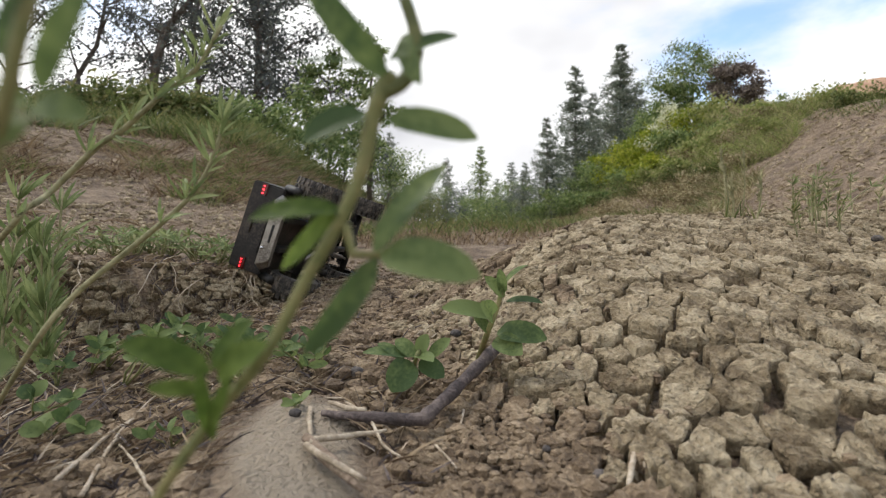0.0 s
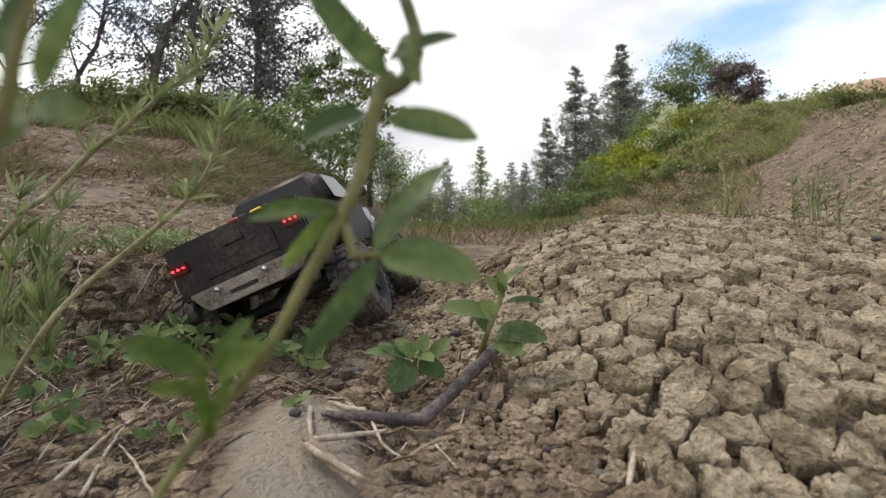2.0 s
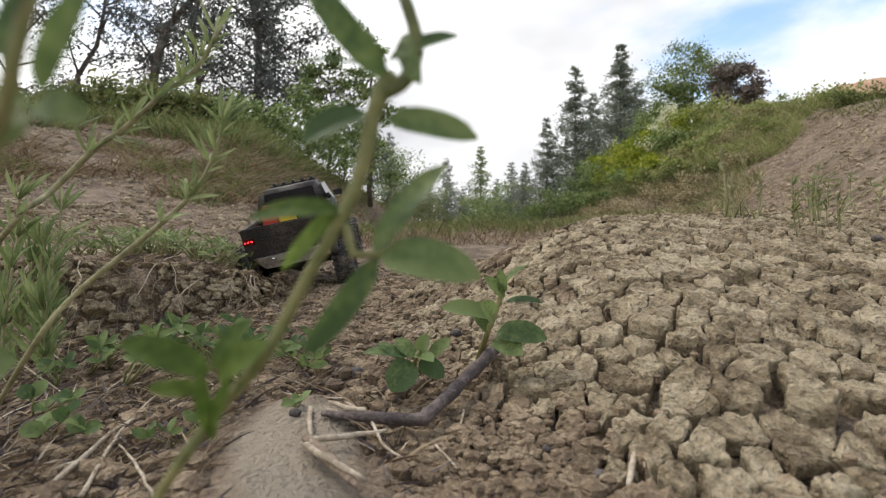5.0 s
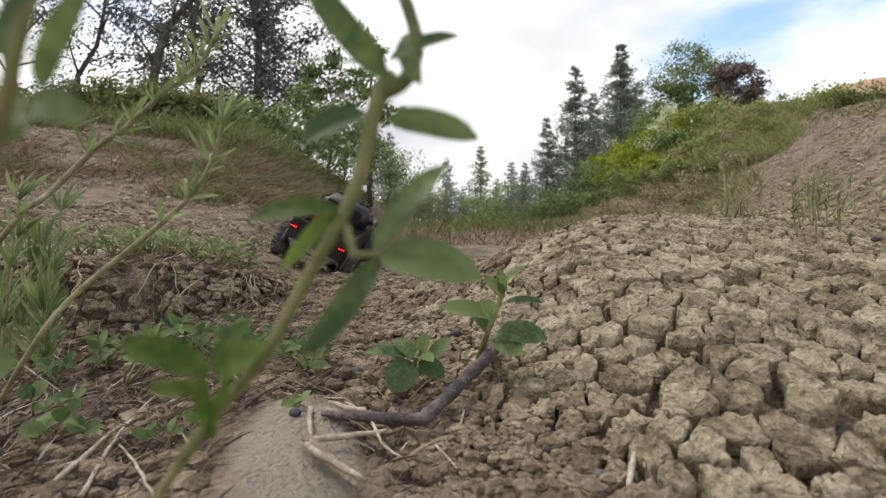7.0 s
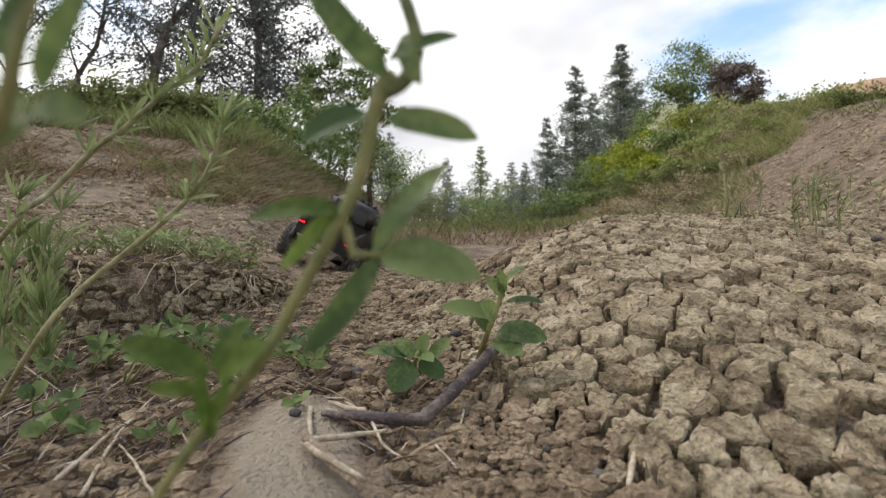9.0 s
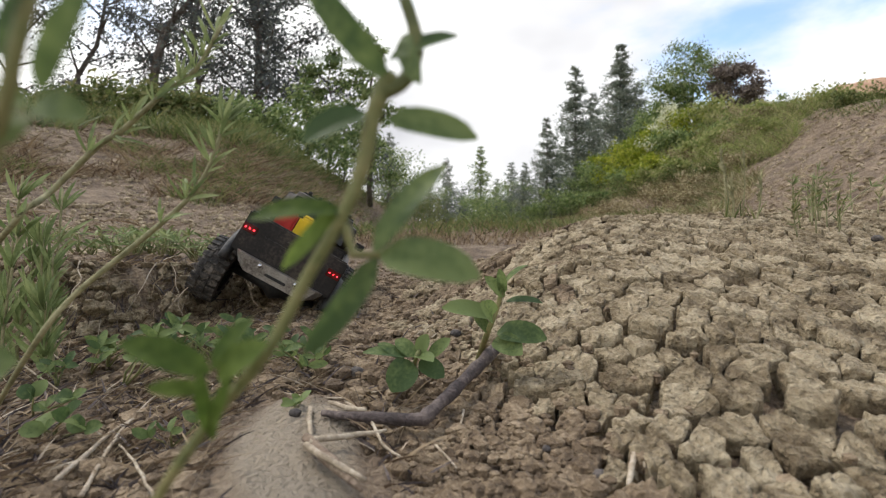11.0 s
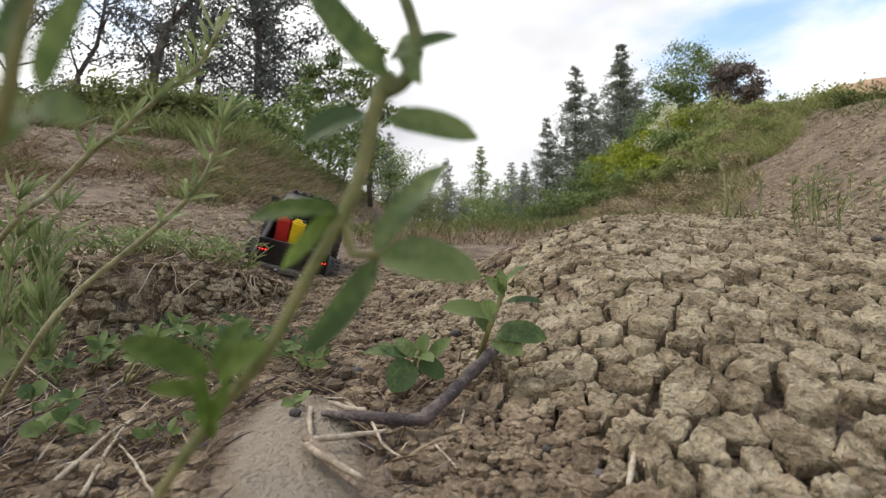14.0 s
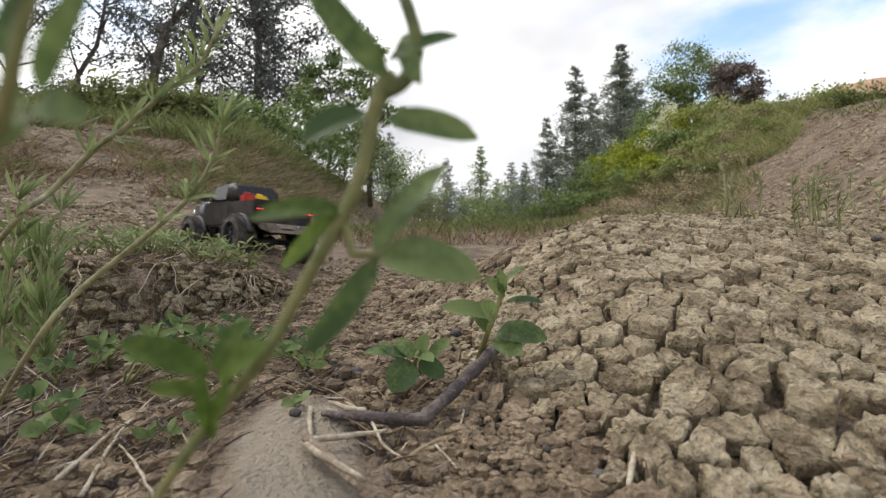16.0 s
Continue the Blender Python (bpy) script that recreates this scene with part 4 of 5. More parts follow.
def broadleaf(label, foot, tall, spread, leaves, size, mat, lean=(0, 0), limbs=11, bare=.25, name="tree", trunk=.013):
    p = thing(name, label, "tree" if name == "tree" else "shrub", group="trees" if name == "tree" else "shrubs")
    b = Vector(foot)
    b.z = float(lay(b.x, b.y)) - .05
    tipv = b + Vector((lean[0], lean[1], tall))
    line = [b.lerp(tipv, k / 7) + Vector((random.gauss(0, .02), random.gauss(0, .02), 0)) * tall * (0 < k) for k in range(8)]
    s = Shape()
    s.tube(line, [tall * trunk * (1.25 - k / 6.5) + tall * .001 for k in range(8)], 8)
    part("trunk", s, TRUNK, p)
    ends = []
    for i in range(limbs):
        k = bare + (1 - bare) * (i + .5) / limbs
        j = min(6, int(k * 7))
        start = line[j].lerp(line[j + 1], k * 7 - j)
        a = i * 2.4 + random.uniform(-.5, .5)
        reach = spread * random.uniform(.6, 1.1) * (1.0 - .55 * k) * 1.3
        end = start + Vector((math.cos(a) * reach, math.sin(a) * reach, reach * random.uniform(.15, .7)))
        mid = start.lerp(end, .5) + Vector((0, 0, reach * .12))
        s = Shape()
        s.tube([start, mid, end], [tall * .0055, tall * .0035, tall * .001], 5)
        ends += [end, mid.lerp(end, .5), mid.lerp(end, .1)]
        for m in range(7):
            f = start.lerp(end, random.uniform(.3, .95))
            g = f + Vector((random.gauss(0, .2), random.gauss(0, .2), random.gauss(.1, .2))) * reach
            s.tube([f, g], [tall * .0022, tall * .0006], 4)
            ends += [g, f.lerp(g, .6)]
        part("limb", s, TRUNK, p)
    ends.append(tipv)
    c = Shape()
    blob, flat = (spread * .085, .45) if name == "tree" else (spread * .13, .7)
    for i in range(leaves):
        e = random.choice(ends)
        c.flake(e + Vector((random.gauss(0, 1), random.gauss(0, 1), random.gauss(0, flat))) * blob, size)
    tagged(part("crown", c, mat, p, soft=False), kind="stuff")
    return p


def spruce(label, foot, tall, mat=None, leaves=3200, width=.2, size=.02):
    p = thing("spruce", label, "tree", group="spruces")
    b = Vector(foot)
    b.z = float(lay(b.x, b.y)) - .05
    s = Shape()
    s.tube([b, b + Vector((0, 0, tall * .5)), b + Vector((0, 0, tall))], [tall * .014, tall * .008, tall * .001], 7)
    part("trunk", s, TRUNK, p)
    c = Shape()
    tiers = 34
    wood = Shape()
    for i in range(tiers):
        k = (i + .5) / tiers
        n = max(3, int(7 * (1 - k) + 2))
        for j in range(n):
            a = j * 6.283 / n + i * 1.3 + random.uniform(-.6, .6)
            k = min(.99, (i + random.uniform(-.6, 1.6)) / tiers)
            z = tall * (.05 + .95 * max(0, k))
            L = tall * width * (1 - max(0, k)) ** .8 * random.choice((.35, .6, .8, .95, 1.1, 1.3)) + tall * .014
            d = Vector((math.cos(a), math.sin(a), 0))
            st = b + Vector((0, 0, z))
            en = st + d * L + Vector((0, 0, L * random.uniform(-.35, .35)))
            wood.tube([st, en], [tall * .003, tall * .0008], 4)
            m = max(4, int(leaves / tiers / n * (1.7 - 1.4 * k)))
            for q in range(m):
                f = random.uniform(.1, 1.05) ** .8
                o = st.lerp(en, f) + Vector((random.gauss(0, 1), random.gauss(0, 1), random.gauss(-.2, .9))) * L * .15
                tip = o + (d * .7 + Vector((random.gauss(0, .6), random.gauss(0, .6), random.gauss(.25, .4)))).normalized() * tall * size * random.uniform(.7, 1.4)
                c.blade(o, tip, tall * size * .32, 0, 2)
    tagged(part("branchwork", wood, TRUNK, p), kind="stuff")
    tagged(part("crown", c, mat or SPRUCE, p, soft=False), kind="stuff")
    return p


DARK = "tall dark broad-leaved tree against the sky"
broadleaf(DARK, (-3.820, 9.500, 2.513), 4.8, 1.9, 20000, .072, OAK, (.2, .2), 24, .08, trunk=.019)
broadleaf(DARK, (-5.837, 11.000, 3.076), 5.0, 2.0, 6500, .074, OAK, (.5, 0), 18, .15, trunk=.015)
broadleaf("slender leaning tree with thin foliage", (-5.985, 9.000, 2.653), 4.4, 1.4, 2600, .07, OAK, (1.7, 0), 13, .3, trunk=.020)
broadleaf("slender leaning tree with thin foliage", (-7.373, 9.500, 2.790), 4.2, 1.5, 2200, .07, OAK, (.9, 0), 13, .3)
broadleaf("thin dark tree at the bank's crest", (-7.237, 8.000, 2.330), 3.6, 1.5, 2600, .07, OAK, (.2, 0), 13, .2)
broadleaf("young light green tree", (-1.508, 10.000, 1.467), 3.5, .75, 3600, .075, YOUNG, (.1, 0), 13, .1)
broadleaf("young light green tree", (-2.093, 9.000, 1.653), 2.1, .8, 4200, .075, YOUNG, (0, 0), 11, .05)
BUSH = "leafy green shrub on the bank's crest"
for u, v, d, h, w, n in ((60, 225, 5.4, .36, .4, 1500), (150, 225, 5.6, .46, .45, 1900), (235, 230, 5.6, .52, .5, 2200), (290, 235, 5.9, .5, .5, 2000), (340, 240, 5.8, .48, .5, 2200), (405, 245, 6.1, .46, .5, 2000), (470, 255, 6, .45, .5, 1800), (545, 290, 7, .9, .6, 2600),
                         (610, 320, 8.5, 1.1, .7, 2800), (690, 370, 14, 1.6, 1.2, 2600)):
    broadleaf(BUSH, ((u - 784) / 855.6 * d, d, 0), h, w, n, .06, YOUNG if u > 400 else GRASS, (0, 0), 9, .02, "shrub")
# conifers and shrubs down the valley
for u, v, d, h in ((690, 270, 28, 4.7), (735, 330, 34, 3.2), (790, 292, 30, 4.6), (850, 262, 26, 4.6), (905, 290, 34, 4.8), (880, 310, 40, 4.4), (930, 300, 20, 2.8), (760, 345, 45, 4.5), (820, 340, 50, 4.5)):
    spruce("spruce standing down the valley", ((u - 784) / 855.6 * d, d, 0), h, None if u != 850 else YOUNG, 4500, .24, .028)
spruce("dark spruce at the hillside's foot", (3.011, 14.000, 1.168), 3.15, None, 9000, .21, .022)
spruce("dark spruce at the hillside's foot", (2.637, 16.000, 1.124), 2.0, None, 3000, .24, .024)
spruce("tall grey-green spruce on the hillside", (4.376, 16.000, 2.807), 4.6, None, 12000, .20, .020)
spruce("broad grey-green spruce on the hillside", (5.130, 16.500, 2.889), 3.3, None, 9000, .2, .023)
spruce("tall grey-green spruce on the hillside", (5.505, 15.000, 2.993), 3.95, None, 17000, .25, .021)
spruce("broad grey-green spruce on the hillside", (6.232, 15.500, 3.268), 2.9, None, 10000, .23, .024)
broadleaf("tall leafy shrub on the hillside's crest", (5.65, 11.000, 3.076), 1.95, .85, 10000, .05, YOUNG, (.05, 0), 18, .06, "shrub")
broadleaf("leafy shrub on the hillside's crest", (5.220, 11.000, 3.011), 1.2, .7, 2800, .07, YOUNG, (0, 0), 10, .05, "shrub")
broadleaf("dark brown shrub on the hillside's crest", (5.685, 9.500, 2.790), 1.15, .55, 11000, .055, RUSSET, (0, 0), 10, .02, "shrub")
broadleaf("shrub with white blossom", (4.27, 9.2, 2.284), .95, .42, 1500, .04, BLOOM, (0, 0), 9, .02, "shrub")
broadleaf("small leafy shrub on the crest", (5.365, 7.600, 2.400), .24, .25, 700, .04, YOUNG, (0, 0), 8, .02, "shrub")
broadleaf("low green shrub on the crest", (4.62, 5.5, 0), .12, .22, 1100, .035, GRASS, (0, 0), 10, .02, "shrub")
broadleaf("low green shrub on the crest", (4.95, 5.4, 0), .10, .24, 1100, .035, GRASS, (0, 0), 10, .02, "shrub")
broadleaf("low green shrub on the crest", (5.037, 6.300, 2.055), .22, .34, 1500, .045, SUNLIT, (0, 0), 9, .02, "shrub")
SPRAY = "yellow-green shrub on the sunlit hillside"
for u, v, d, h, w, n, m in ((1060, 300, 13, .9, .7, 2200, YOUNG), (1090, 300, 11, .75, .6, 2200, SUNNY), (1130, 290, 10.5, .7, .6, 2200, SUNNY), (1170, 280, 9.8, .6, .55, 2000, SUNNY), (1100, 340, 9, .45, .4, 1500, YOUNG),
                            (1040, 340, 13, .8, .6, 2000, YOUNG), (1010, 350, 12, .6, .5, 1800, YOUNG), (1000, 350, 15, 1.1, .7, 2400, YOUNG), (1215, 250, 9, .5, .5, 1700, SUNNY), (1260, 240, 8.4, .4, .45, 1500, SUNLIT),
                            (905, 390, 17, .9, .8, 2400, YOUNG), (880, 400, 18, 1.1, .8, 2400, OAK), (845, 400, 22, 1.2, 1.0, 2400, YOUNG), (800, 405, 20, 1.2, 1.0, 2400, OAK), (940, 385, 13, .55, .5, 1700, YOUNG), (1150, 320, 8.2, .4, .42, 1600, SUNNY), (1110, 310, 10, .6, .55, 1900, SUNNY), (1075, 330, 11.5, .7, .55, 1900, YOUNG), (1195, 300, 8.6, .36, .4, 1500, YOUNG),
                            (1060, 360, 9.5, .4, .4, 1400, YOUNG), (1230, 290, 7.4, .24, .34, 1200, SUNLIT), (1275, 270, 7.0, .24, .34, 1100, SUNLIT), (1340, 235, 6.9, .2, .3, 1000, SUNLIT),
                            (1205, 330, 7.0, .22, .3, 1000, SUNLIT),  (1150, 350, 7.8, .26, .32, 1100, SUNLIT), (980, 370, 12.5, .7, .6, 2000, YOUNG), (1140, 250, 12, 1.0, .7, 2400, YOUNG), (1180, 240, 11.5, .9, .6, 2200, YOUNG), (860, 405, 14, .7, .7, 1800, YOUNG), (760, 400, 16, .9, .9, 2000, GRASS), (720, 395, 12, .8, .8, 2000, GRASS),
                            (700, 395, 17, 1.5, 1.0, 2600, YOUNG), (735, 400, 19, 1.6, 1.1, 2600, OAK), (775, 400, 21, 1.7, 1.2, 2600, YOUNG), (815, 400, 23, 1.9, 1.2, 2600, OAK), (835, 405, 19, 1.2, 1.0, 2400, YOUNG),
                            (875, 400, 22, 1.9, 1.1, 2600, YOUNG), (905, 395, 20, 1.9, 1.0, 2600, YOUNG), (930, 390, 18, 1.5, .9, 2400, OAK), (955, 385, 16, 1.2, .8, 2200, YOUNG), (660, 370, 13, 1.3, .9, 2400, OAK)):
    broadleaf(SPRAY if m is SUNNY else "leafy green shrub on the slope", ((u - 784) / 855.6 * d, d, 0), h, w, n, .055, m, (0, 0), 9, .02, "shrub")


for x, y, h, w, m in ((3.05, 5.9, .13, .26, TAN), (3.35, 6.1, .16, .28, GRASS), (3.7, 6.4, .16, .28, SUNLIT), (4.0, 6.6, .14, .3, TAN), (4.25, 6.3, .12, .26, SUNLIT), (3.3, 7.0, .2, .34, GRASS), (3.75, 7.4, .2, .34, TAN),
                      (4.3, 7.2, .18, .32, YOUNG), (4.6, 7.4, .16, .32, TAN), (2.9, 6.6, .16, .3, TAN), (3.1, 8.0, .22, .38, GRASS), (2.75, 5.4, .11, .24, TAN), (3.5, 5.7, .11, .22, TAN), (4.5, 6.8, .12, .28, TAN), (2.6, 7.4, .18, .36, TAN)):
    broadleaf("low tussock of hillside herbs", (x, y, 0), h, w, 1100, .032, m, (0, 0), 9, .02, "shrub")


def far_hill():
    """A bare reddish hilltop beyond the hillside."""
    s = Shape()
    n, m = 36, 12
    pts = []
    for j in range(m + 1):
        for i in range(n + 1):
            a, b = i / n * 2 - 1, j / m
            h = max(0, 1 - a * a) ** .7 * math.sin(math.pi * b * .5)
            x, y = 10.2 + a * 2.5, 9.4 + b * 2.2
            pts.append((x, y, 2.1 + 2.08 * h + .08 * noise.fractal(Vector((x, y, 0)) * 2, 1, 2, 4)))
    s.add(pts, [(j * (n + 1) + i, j * (n + 1) + i + 1, (j + 1) * (n + 1) + i + 1, (j + 1) * (n + 1) + i) for j in range(m) for i in range(n)])
    return tagged(part("bare_hilltop", s, RED_EARTH), "bare reddish earth hilltop beyond the grass", "hill", kind="structure")


far_hill()


# ---- cracked mud ----
def darts(inside, radius, tries, box):
    """Scattered seeds, no two nearer than the radius wanted there."""
    x0, x1, y0, y1 = box
    cell, grid, seeds = .03, {}, []
    for i in range(tries):
        x, y = random.uniform(x0, x1), random.uniform(y0, y1)
        if not inside(x, y):
            continue
        r = radius(x, y)
        cx, cy = int(x // cell), int(y // cell)
        if all((x - a) ** 2 + (y - b) ** 2 > (r * .5 + q * .5) ** 2 for gx in range(cx - 2, cx + 3) for gy in range(cy - 2, cy + 3) for a, b, q in grid.get((gx, gy), ())):
            grid.setdefault((cx, cy), []).append((x, y, r))
            seeds.append((x, y, r))
    return seeds, grid, cell


def cells(inside, radius, tries, box, plate):
    """The cell round each seed: a polygon bounded half way to its neighbours. Cells of one plate lie close together;
    each corner tells whether the side that ends in it parts two plates."""
    seeds, grid, cell = darts(inside, radius, tries, box)
    plates = [(a, b) for a, b, _ in darts(lambda a, b: True, lambda a, b: plate, tries // 8, box)[0]]
    px, py = np.array([p[0] for p in plates]), np.array([p[1] for p in plates])

    def plate_of(a, b):
        a, b = warp(a, b, plate * .5)
        return int(np.argmin((px - a) ** 2 + (py - b) ** 2))
    home = {(x, y): plate_of(x, y) for x, y, _ in seeds}
    out = []
    for x, y, r in seeds:
        poly = [(x + 1.3 * r * math.cos(k * .785), y + 1.3 * r * math.sin(k * .785), True) for k in range(8)]
        cx, cy = int(x // cell), int(y // cell)
        for gx in range(cx - 3, cx + 4):
            for gy in range(cy - 3, cy + 4):
                for a, b, q in grid.get((gx, gy), ()):
                    dx, dy = a - x, b - y
                    if not 0 < dx * dx + dy * dy < (2.8 * r) ** 2:
                        continue
                    lim = (dx * (x + a) + dy * (y + b)) / 2
                    parts = home[(a, b)] != home[(x, y)]
                    cut, kept = [dx * p[0] + dy * p[1] - lim for p in poly], []
                    for k in range(len(poly)):
                        s, e, ds, de = poly[k - 1], poly[k], cut[k - 1], cut[k]
                        if (ds <= 0) != (de <= 0):
                            w = ds / (ds - de)
                            kept.append((s[0] + (e[0] - s[0]) * w, s[1] + (e[1] - s[1]) * w, e[2] if ds <= 0 else parts))
                        if de <= 0:
                            kept.append(e)
                    poly = kept
                    if len(poly) < 3:
                        break
        if len(poly) >= 3:
            out.append((x, y, r, poly, home[(x, y)]))
    return out


def warp(x, y, r):
    """Bends the cracks, so that no edge runs straight."""
    q = Vector((x, y, 0))
    u = Vector(noise.noise_vector(q * (.55 / r))) * r * .42 + Vector(noise.noise_vector(q * (2.1 / r) + Vector((7, 3, 1)))) * r * .13
    return x + u.x, y + u.y


def clod(s, x, y, r, poly, surface, up, high, plate, wide_gap):
    """One clod of dried mud with a ragged rim and a lumpy top."""
    wr = min(.024, max(.010, r))
    rim = []
    for k in range(len(poly)):
        a, b = poly[k - 1], poly[k]
        L = math.hypot(b[0] - a[0], b[1] - a[1])
        n = max(1, round(L / max(.0035, r * .17)))
        for i in range(n):
            w = i / n
            rim.append((*warp(a[0] + (b[0] - a[0]) * w, a[1] + (b[1] - a[1]) * w, wr), b[2]))
    cx, cy = sum(p[0] for p in rim) / len(rim), sum(p[1] for p in rim) / len(rim)
    # a plane that follows the ground under the clod
    o, e = surface(cx, cy), r * .5
    du, dv = (surface(cx + e, cy) - o) / e, (surface(cx, cy + e) - o) / e
    ring0 = []
    for px, py, parts in rim:
        d = math.hypot(px - cx, py - cy) + 1e-6
        wide = noise.noise(Vector((px * 14, py * 14, 5)))
        near = min(1, max(0, (.62 - py) / .3))
        gap = .0006 + r * (.07 * max(0, wide) + .05 * max(0, noise.noise(Vector((px * 160, py * 160, 2)))))
        if parts:
            gap += wide_gap * (.35 + .5 * near + (1.1 + .4 * near) * max(0, wide + .25))
        ring0.append((px - cx, py - cy, max(.4, 1 - gap / d)))
    n = len(ring0)
    for turn in range(2):
        ring0 = [(*ring0[k][:2], (ring0[k - 1][2] + 2 * ring0[k][2] + ring0[(k + 1) % n][2]) / 4) for k in range(n)]
    level = noise.cell(Vector((plate * 3.7, 1.5, 2.5)))
    tilt = (random.gauss(0, .06), random.gauss(0, .06))
    lift = high * (.72 + .5 * level) * random.uniform(.85, 1.12)
    pts = []
    for scale, drop in ((1.0, -2.2), (1.0, .3), (.975, .9), (.84, 1.0), (.62, 1.02), (.34, 1.0)):
        for dx, dy, k in ring0:
            a, b = dx * scale * k, dy * scale * k
            h = drop * lift
            if drop > 0:
                q = Vector((cx + a, cy + b, 0))
                h += min(1, drop) * (r * .16 * noise.fractal(q * 42, 1, 2, 3) + .0042 * noise.fractal(q * 150, .8, 2, 4)) + a * tilt[0] + b * tilt[1]
            pts.append(o + du * a + dv * b + up * h)
    q = Vector((cx, cy, 0))
    pts.append(o + up * (lift + r * .16 * noise.fractal(q * 42, 1, 2, 3) + .0042 * noise.fractal(q * 150, .8, 2, 4)))
    faces = []
    for j in range(5):
        faces += [(j * n + k, j * n + (k + 1) % n, (j + 1) * n + (k + 1) % n, (j + 1) * n + k) for k in range(n)]
    faces += [(5 * n + k, 5 * n + (k + 1) % n, 6 * n) for k in range(n)]
    s.add(pts, faces)


def on_ground(a, b):
    return Vector((a, b, float(lay(a, b))))


def on_mound(x, y):
    w = noise.noise(Vector((x * 5, y * 5, 1)))
    return gully_x(y) + .03 + .03 * w < x < 1.22 + .12 * w and y > .12 + .05 * w


def grain(x, y):
    """Width of the clods: broad on the mound's flank, crumbling towards the gully and the crest."""
    k = min(1, max(0, (x - gully_x(y) - .07) / .22))
    big = .028 + .013 * noise.noise(Vector((x * 9, y * 9, 2)))
    big = big * (1 - .35 * min(1, max(0, (y - .68) / .3)))
    return .0165 + (big - .0165) * k * k * (3 - 2 * k)


def cracked_mound():
    rest, fine = Shape(), Shape()
    found = cells(on_mound, grain, 40000, (-.26, 1.36, .06, 1.16), .056)
    found.sort(key=lambda c: (c[2] < .02, math.hypot(c[0] - .25, c[1] - .30)))
    up = Vector((-.05, -.22, .97))
    for i, (x, y, r, poly, plate) in enumerate(found):
        high = (.0115 if r > .024 else r * .6) * (1 - .5 * min(1, max(0, (y - .7) / .25)))
        if i < 300:
            s = Shape()
            clod(s, x, y, r, poly, on_ground, up, high, plate, .0042 if r > .024 else .0056)
            part("mud_clod", s, CRUMB if x < gully_x(y) + (.15 if y < .5 else .06) + .05 * noise.noise(Vector((x * 12, y * 12, 8))) else MUD, GROUND)
        else:
            clod(fine if (r < .019 and x < .3) or x < gully_x(y) + (.15 if y < .5 else .06) else rest, x, y, r, poly, on_ground, up, high, plate, .0042 if r > .024 else .0056)
    tagged(part("gully_crust", fine, CRUMB, GROUND, "crumbled brown mud along the gully"), kind="stuff")
    tagged(part("mud_crust", rest, MUD, GROUND, "crumbled crust of dried tan mud"), kind="stuff")


def ledge_face():
    """Dried lumps on the cut face of the ledge."""
    def surface(a, b):
        e = float(ledge_y(a))
        y = e - .05 + .1 * b / .16
        return Vector((a, y, float(lay(a, y))))
    s = Shape()
    up = Vector((.1, -.86, .5))
    for x, y, r, poly, plate in cells(lambda a, b: noise.noise(Vector((a * 8, b * 8, 4))) > -.45, lambda a, b: .0155 + .008 * noise.noise(Vector((a * 12, b * 12, 9))), 9000, (-.86, -.26, .005, .165), .032):
        clod(s, x, y, r, poly, surface, up, .014, plate, .0058)
    tagged(part("ledge_crust", s, MUD, GROUND, "cracked brown face of the ledge"), kind="stuff")


def crumbs():
    """Loose crumbs of soil."""
    s = Shape()
    for i in range(9000):
        if i % 3:
            y = random.uniform(.28, 1.4)
            x = gully_x(y) + random.gauss(0, .11)
        else:
            x, y = random.uniform(-.8, .1), random.uniform(.28, 1.9)
        if silt(x, y) > .25:
            continue
        r = random.uniform(.0015, .0065) * (1 if random.random() < .93 else 1.8)
        c = Vector((x, y, top(x, y) + r * .3))
        pts = [c + Vector((math.cos(a) * r * random.uniform(.7, 1.2), math.sin(a) * r * random.uniform(.7, 1.2), h * r * random.uniform(.7, 1.2)))
               for h in (-.6, .35) for a in (0, 1.05, 2.1, 3.14, 4.19, 5.24)] + [c + Vector((0, 0, r * .8))]
        s.add(pts, [(k, (k + 1) % 6, 6 + (k + 1) % 6, 6 + k) for k in range(6)] + [(6 + k, 6 + (k + 1) % 6, 12) for k in range(6)])
    tagged(part("soil_crumbs", s, CRUMB, soft=False), "loose brown crumbs of dry soil", "soil", kind="stuff")


ledge_face()
crumbs()
cracked_mound()


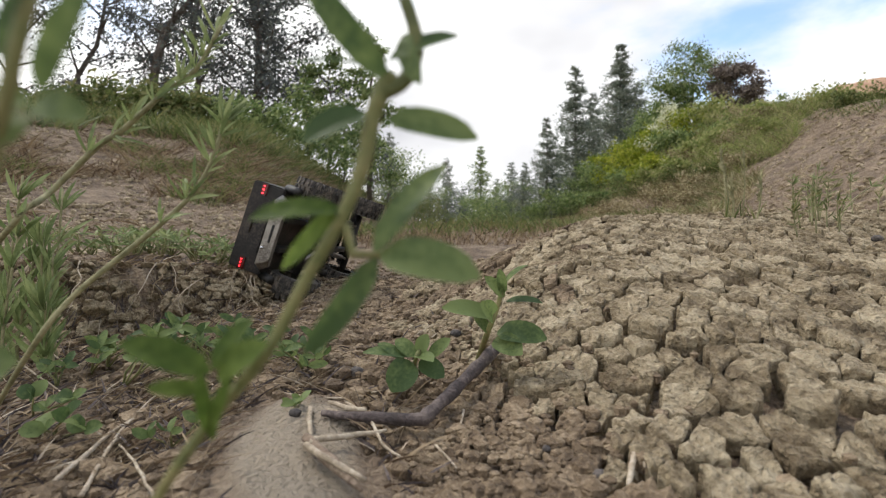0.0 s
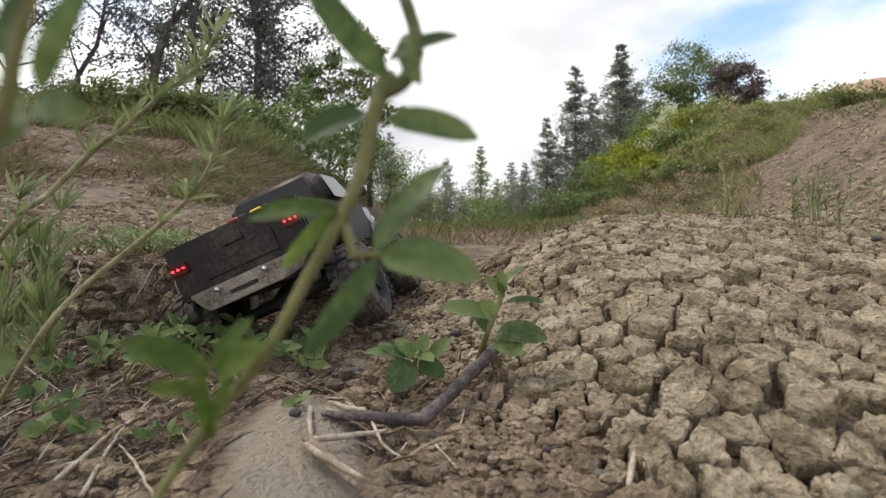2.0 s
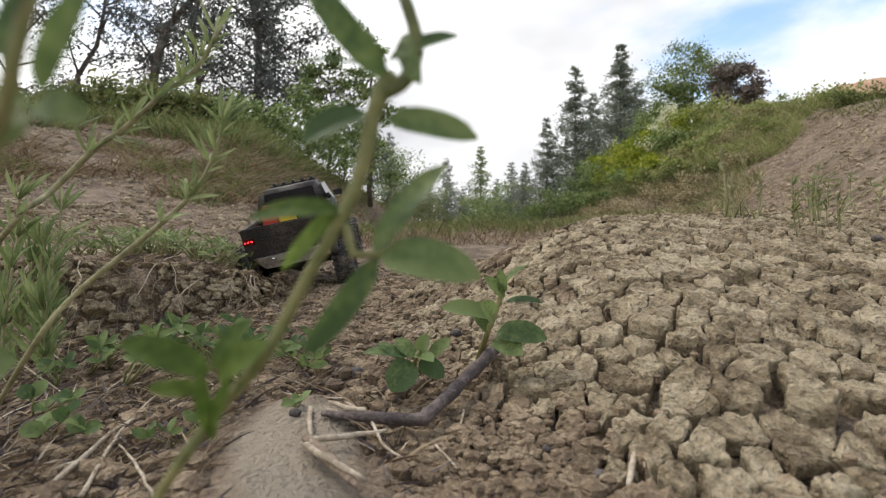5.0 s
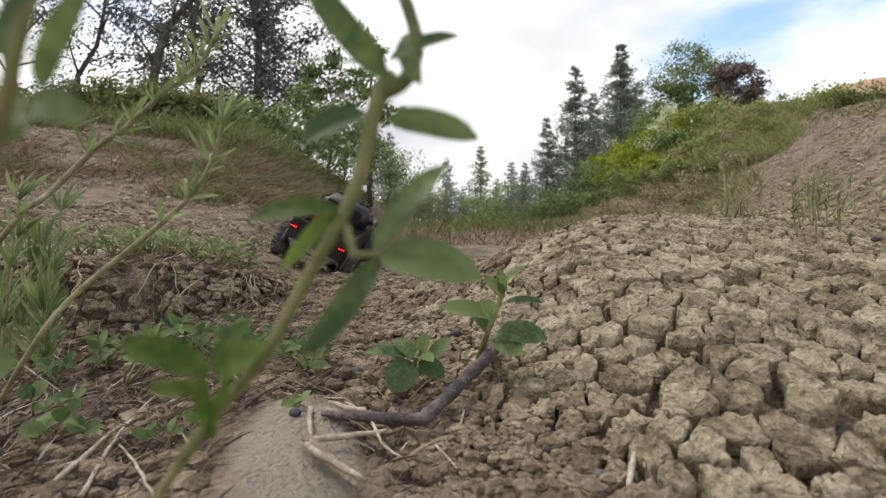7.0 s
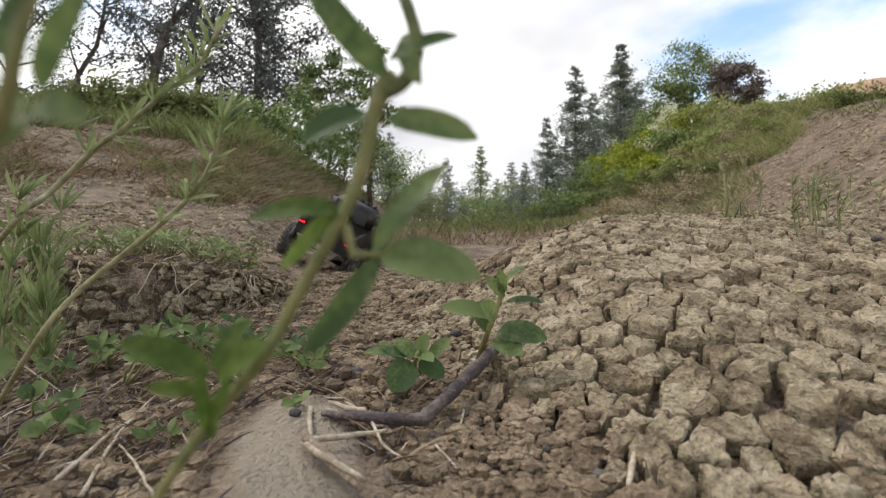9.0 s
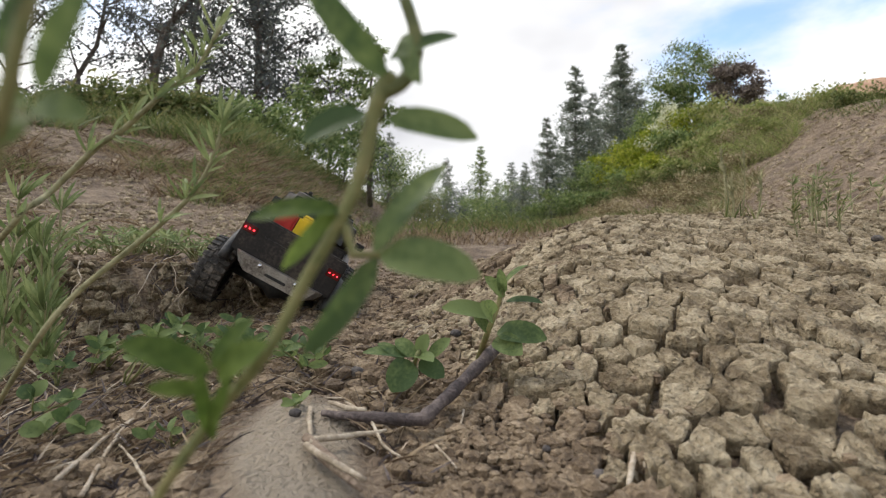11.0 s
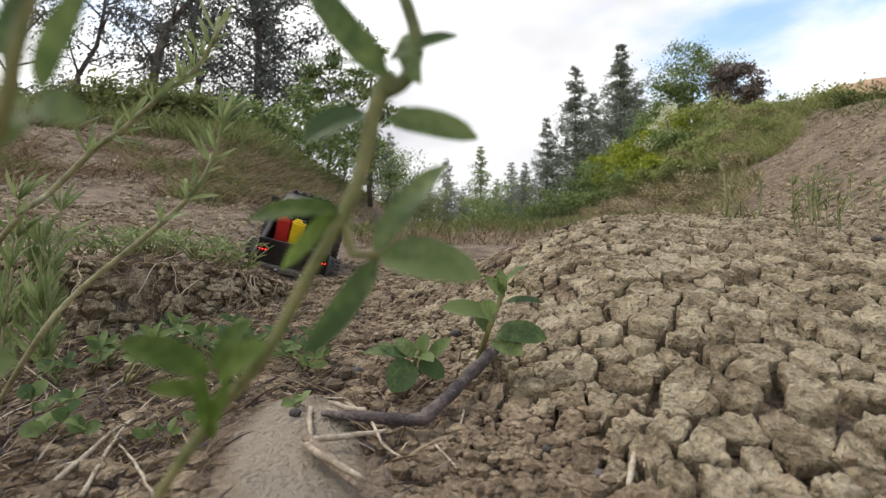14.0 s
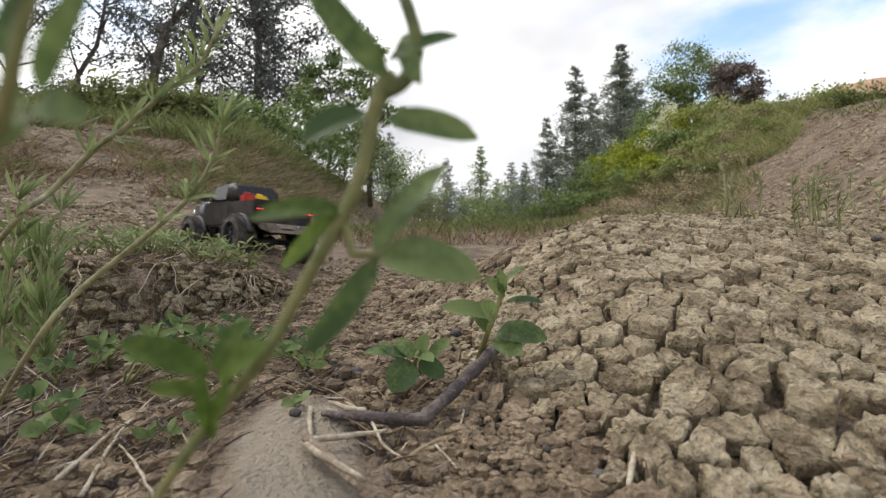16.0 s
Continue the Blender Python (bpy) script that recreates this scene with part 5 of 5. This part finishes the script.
# ---- what moves ----
def motions():
    rows = [
        (0.0, pose(-0.240, 1.266, 0.171, 0, -70.9, -8)),
        (0.6, pose(-0.238, 1.259, 0.171, 0, -71.1, -8)),
        (0.9, pose(-0.261, 1.203, 0.169, 0, -73.7, -6)),
        (1.2, pose(-0.290, 1.229, 0.139, 0, -53.0, -6)),
        (1.5, pose(-0.212, 1.053, 0.081, 3, -28.6, -6)),
        (1.8, pose(-0.202, 0.934, 0.055, 3, -24.9, -6)),
        (2.1, pose(-0.189, 0.854, 0.052, 4, -23.1, -6)),
        (2.5, pose(-0.203, 0.874, 0.053, 4, -23.9, -4)),
        (2.7, pose(-0.214, 0.923, 0.049, 4, -23.7, -2)),
        (3.0, pose(-0.210, 0.942, 0.041, 4, -16.6, 0)),
        (3.3, pose(-0.230, 0.985, 0.069, 6, -11.9, 3)),
        (3.6, pose(-0.258, 1.045, 0.096, 8, -12.2, 4)),
        (3.9, pose(-0.286, 1.135, 0.102, 8, -14.7, 4)),
        (4.2, pose(-0.295, 1.194, 0.105, 8, -17.6, 3)),
        (5.0, pose(-0.372, 1.392, 0.113, 13, -12.8, 5)),
        (6.3, pose(-0.512, 1.719, 0.105, 18, 12.1, 10)),
        (6.6, pose(-0.538, 1.866, 0.107, 16, 20.7, 8)),
        (6.9, pose(-0.462, 1.776, 0.120, 14, 27.3, 3)),
        (7.3, pose(-0.409, 1.769, 0.128, 11, 26.7, -2)),
        (7.6, pose(-0.404, 1.789, 0.127, 10, 26.4, -2)),
        (8.8, pose(-0.418, 1.826, 0.129, 10, 27.8, -2)),
        (9.2, pose(-0.430, 1.832, 0.124, 10, 30.0, -2)),
        (10.2, pose(-0.387, 1.369, 0.083, 8, 29.7, 4)),
        (11.3, pose(-0.392, 1.081, 0.052, 5, 30.4, 14)),
        (11.9, pose(-0.414, 1.156, 0.057, 5, 30.2, 14)),
        (12.2, pose(-0.417, 1.118, 0.063, 4, 34.9, 14)),
        (12.5, pose(-0.451, 1.230, 0.078, 4, 30.8, 14)),
        (12.8, pose(-0.495, 1.396, 0.101, 5, 22.7, 13)),
        (13.2, pose(-0.445, 1.369, 0.087, 10, 24.2, 12)),
        (13.6, pose(-0.455, 1.502, 0.099, 18, 24.5, 13)),
        (14.0, pose(-0.508, 1.629, 0.103, 22, 14.9, 15)),
        (14.4, pose(-0.556, 1.805, 0.143, 30, 16.8, 18)),
        (14.8, pose(-0.532, 1.720, 0.134, 28, 24.3, 28)),
        (15.0, pose(-0.537, 1.631, 0.124, 22, 16.9, 36)),
        (15.2, pose(-0.543, 1.607, 0.114, 14, 9.3, 42)),
        (15.4, pose(-0.569, 1.727, 0.116, 8, 3.3, 42)),
        (15.6, pose(-0.575, 1.661, 0.123, 5, 2.0, 42)),
        (15.8, pose(-0.588, 1.600, 0.118, 2, 4, 48)),
        (16.0, pose(-0.675, 1.650, 0.139, 1, 3, 49))
    ]
    walk(TRUCK, rows)
    turn, spins, last = 0.0, [], rows[0][1]
    for t, m in rows:
        way = (m.translation - last.translation).dot(m.to_3x3() @ Vector((0, 1, 0)))
        turn -= max(-80, min(80, math.degrees(way / .0575)))
        spins.append((t, turn))
        last = m
    # the wheels hang on their springs and feel for the ground
    for w in WHEELS:
        x, y, z = w.matrix_basis.translation
        keys = []
        for (t, m), (_, a) in zip(rows, spins):
            hub = m @ Vector((x, y, z))
            up = (m.to_3x3() @ Vector((0, 0, 1))).z
            lift = (float(lay(hub.x, hub.y)) + .0575 - hub.z) / max(.5, up)
            keys.append((t, pose(x, y, z + max(-.020, min(.016, lift)) * (up > .5), a, 0, 0)))
        walk(w, keys)


motions()
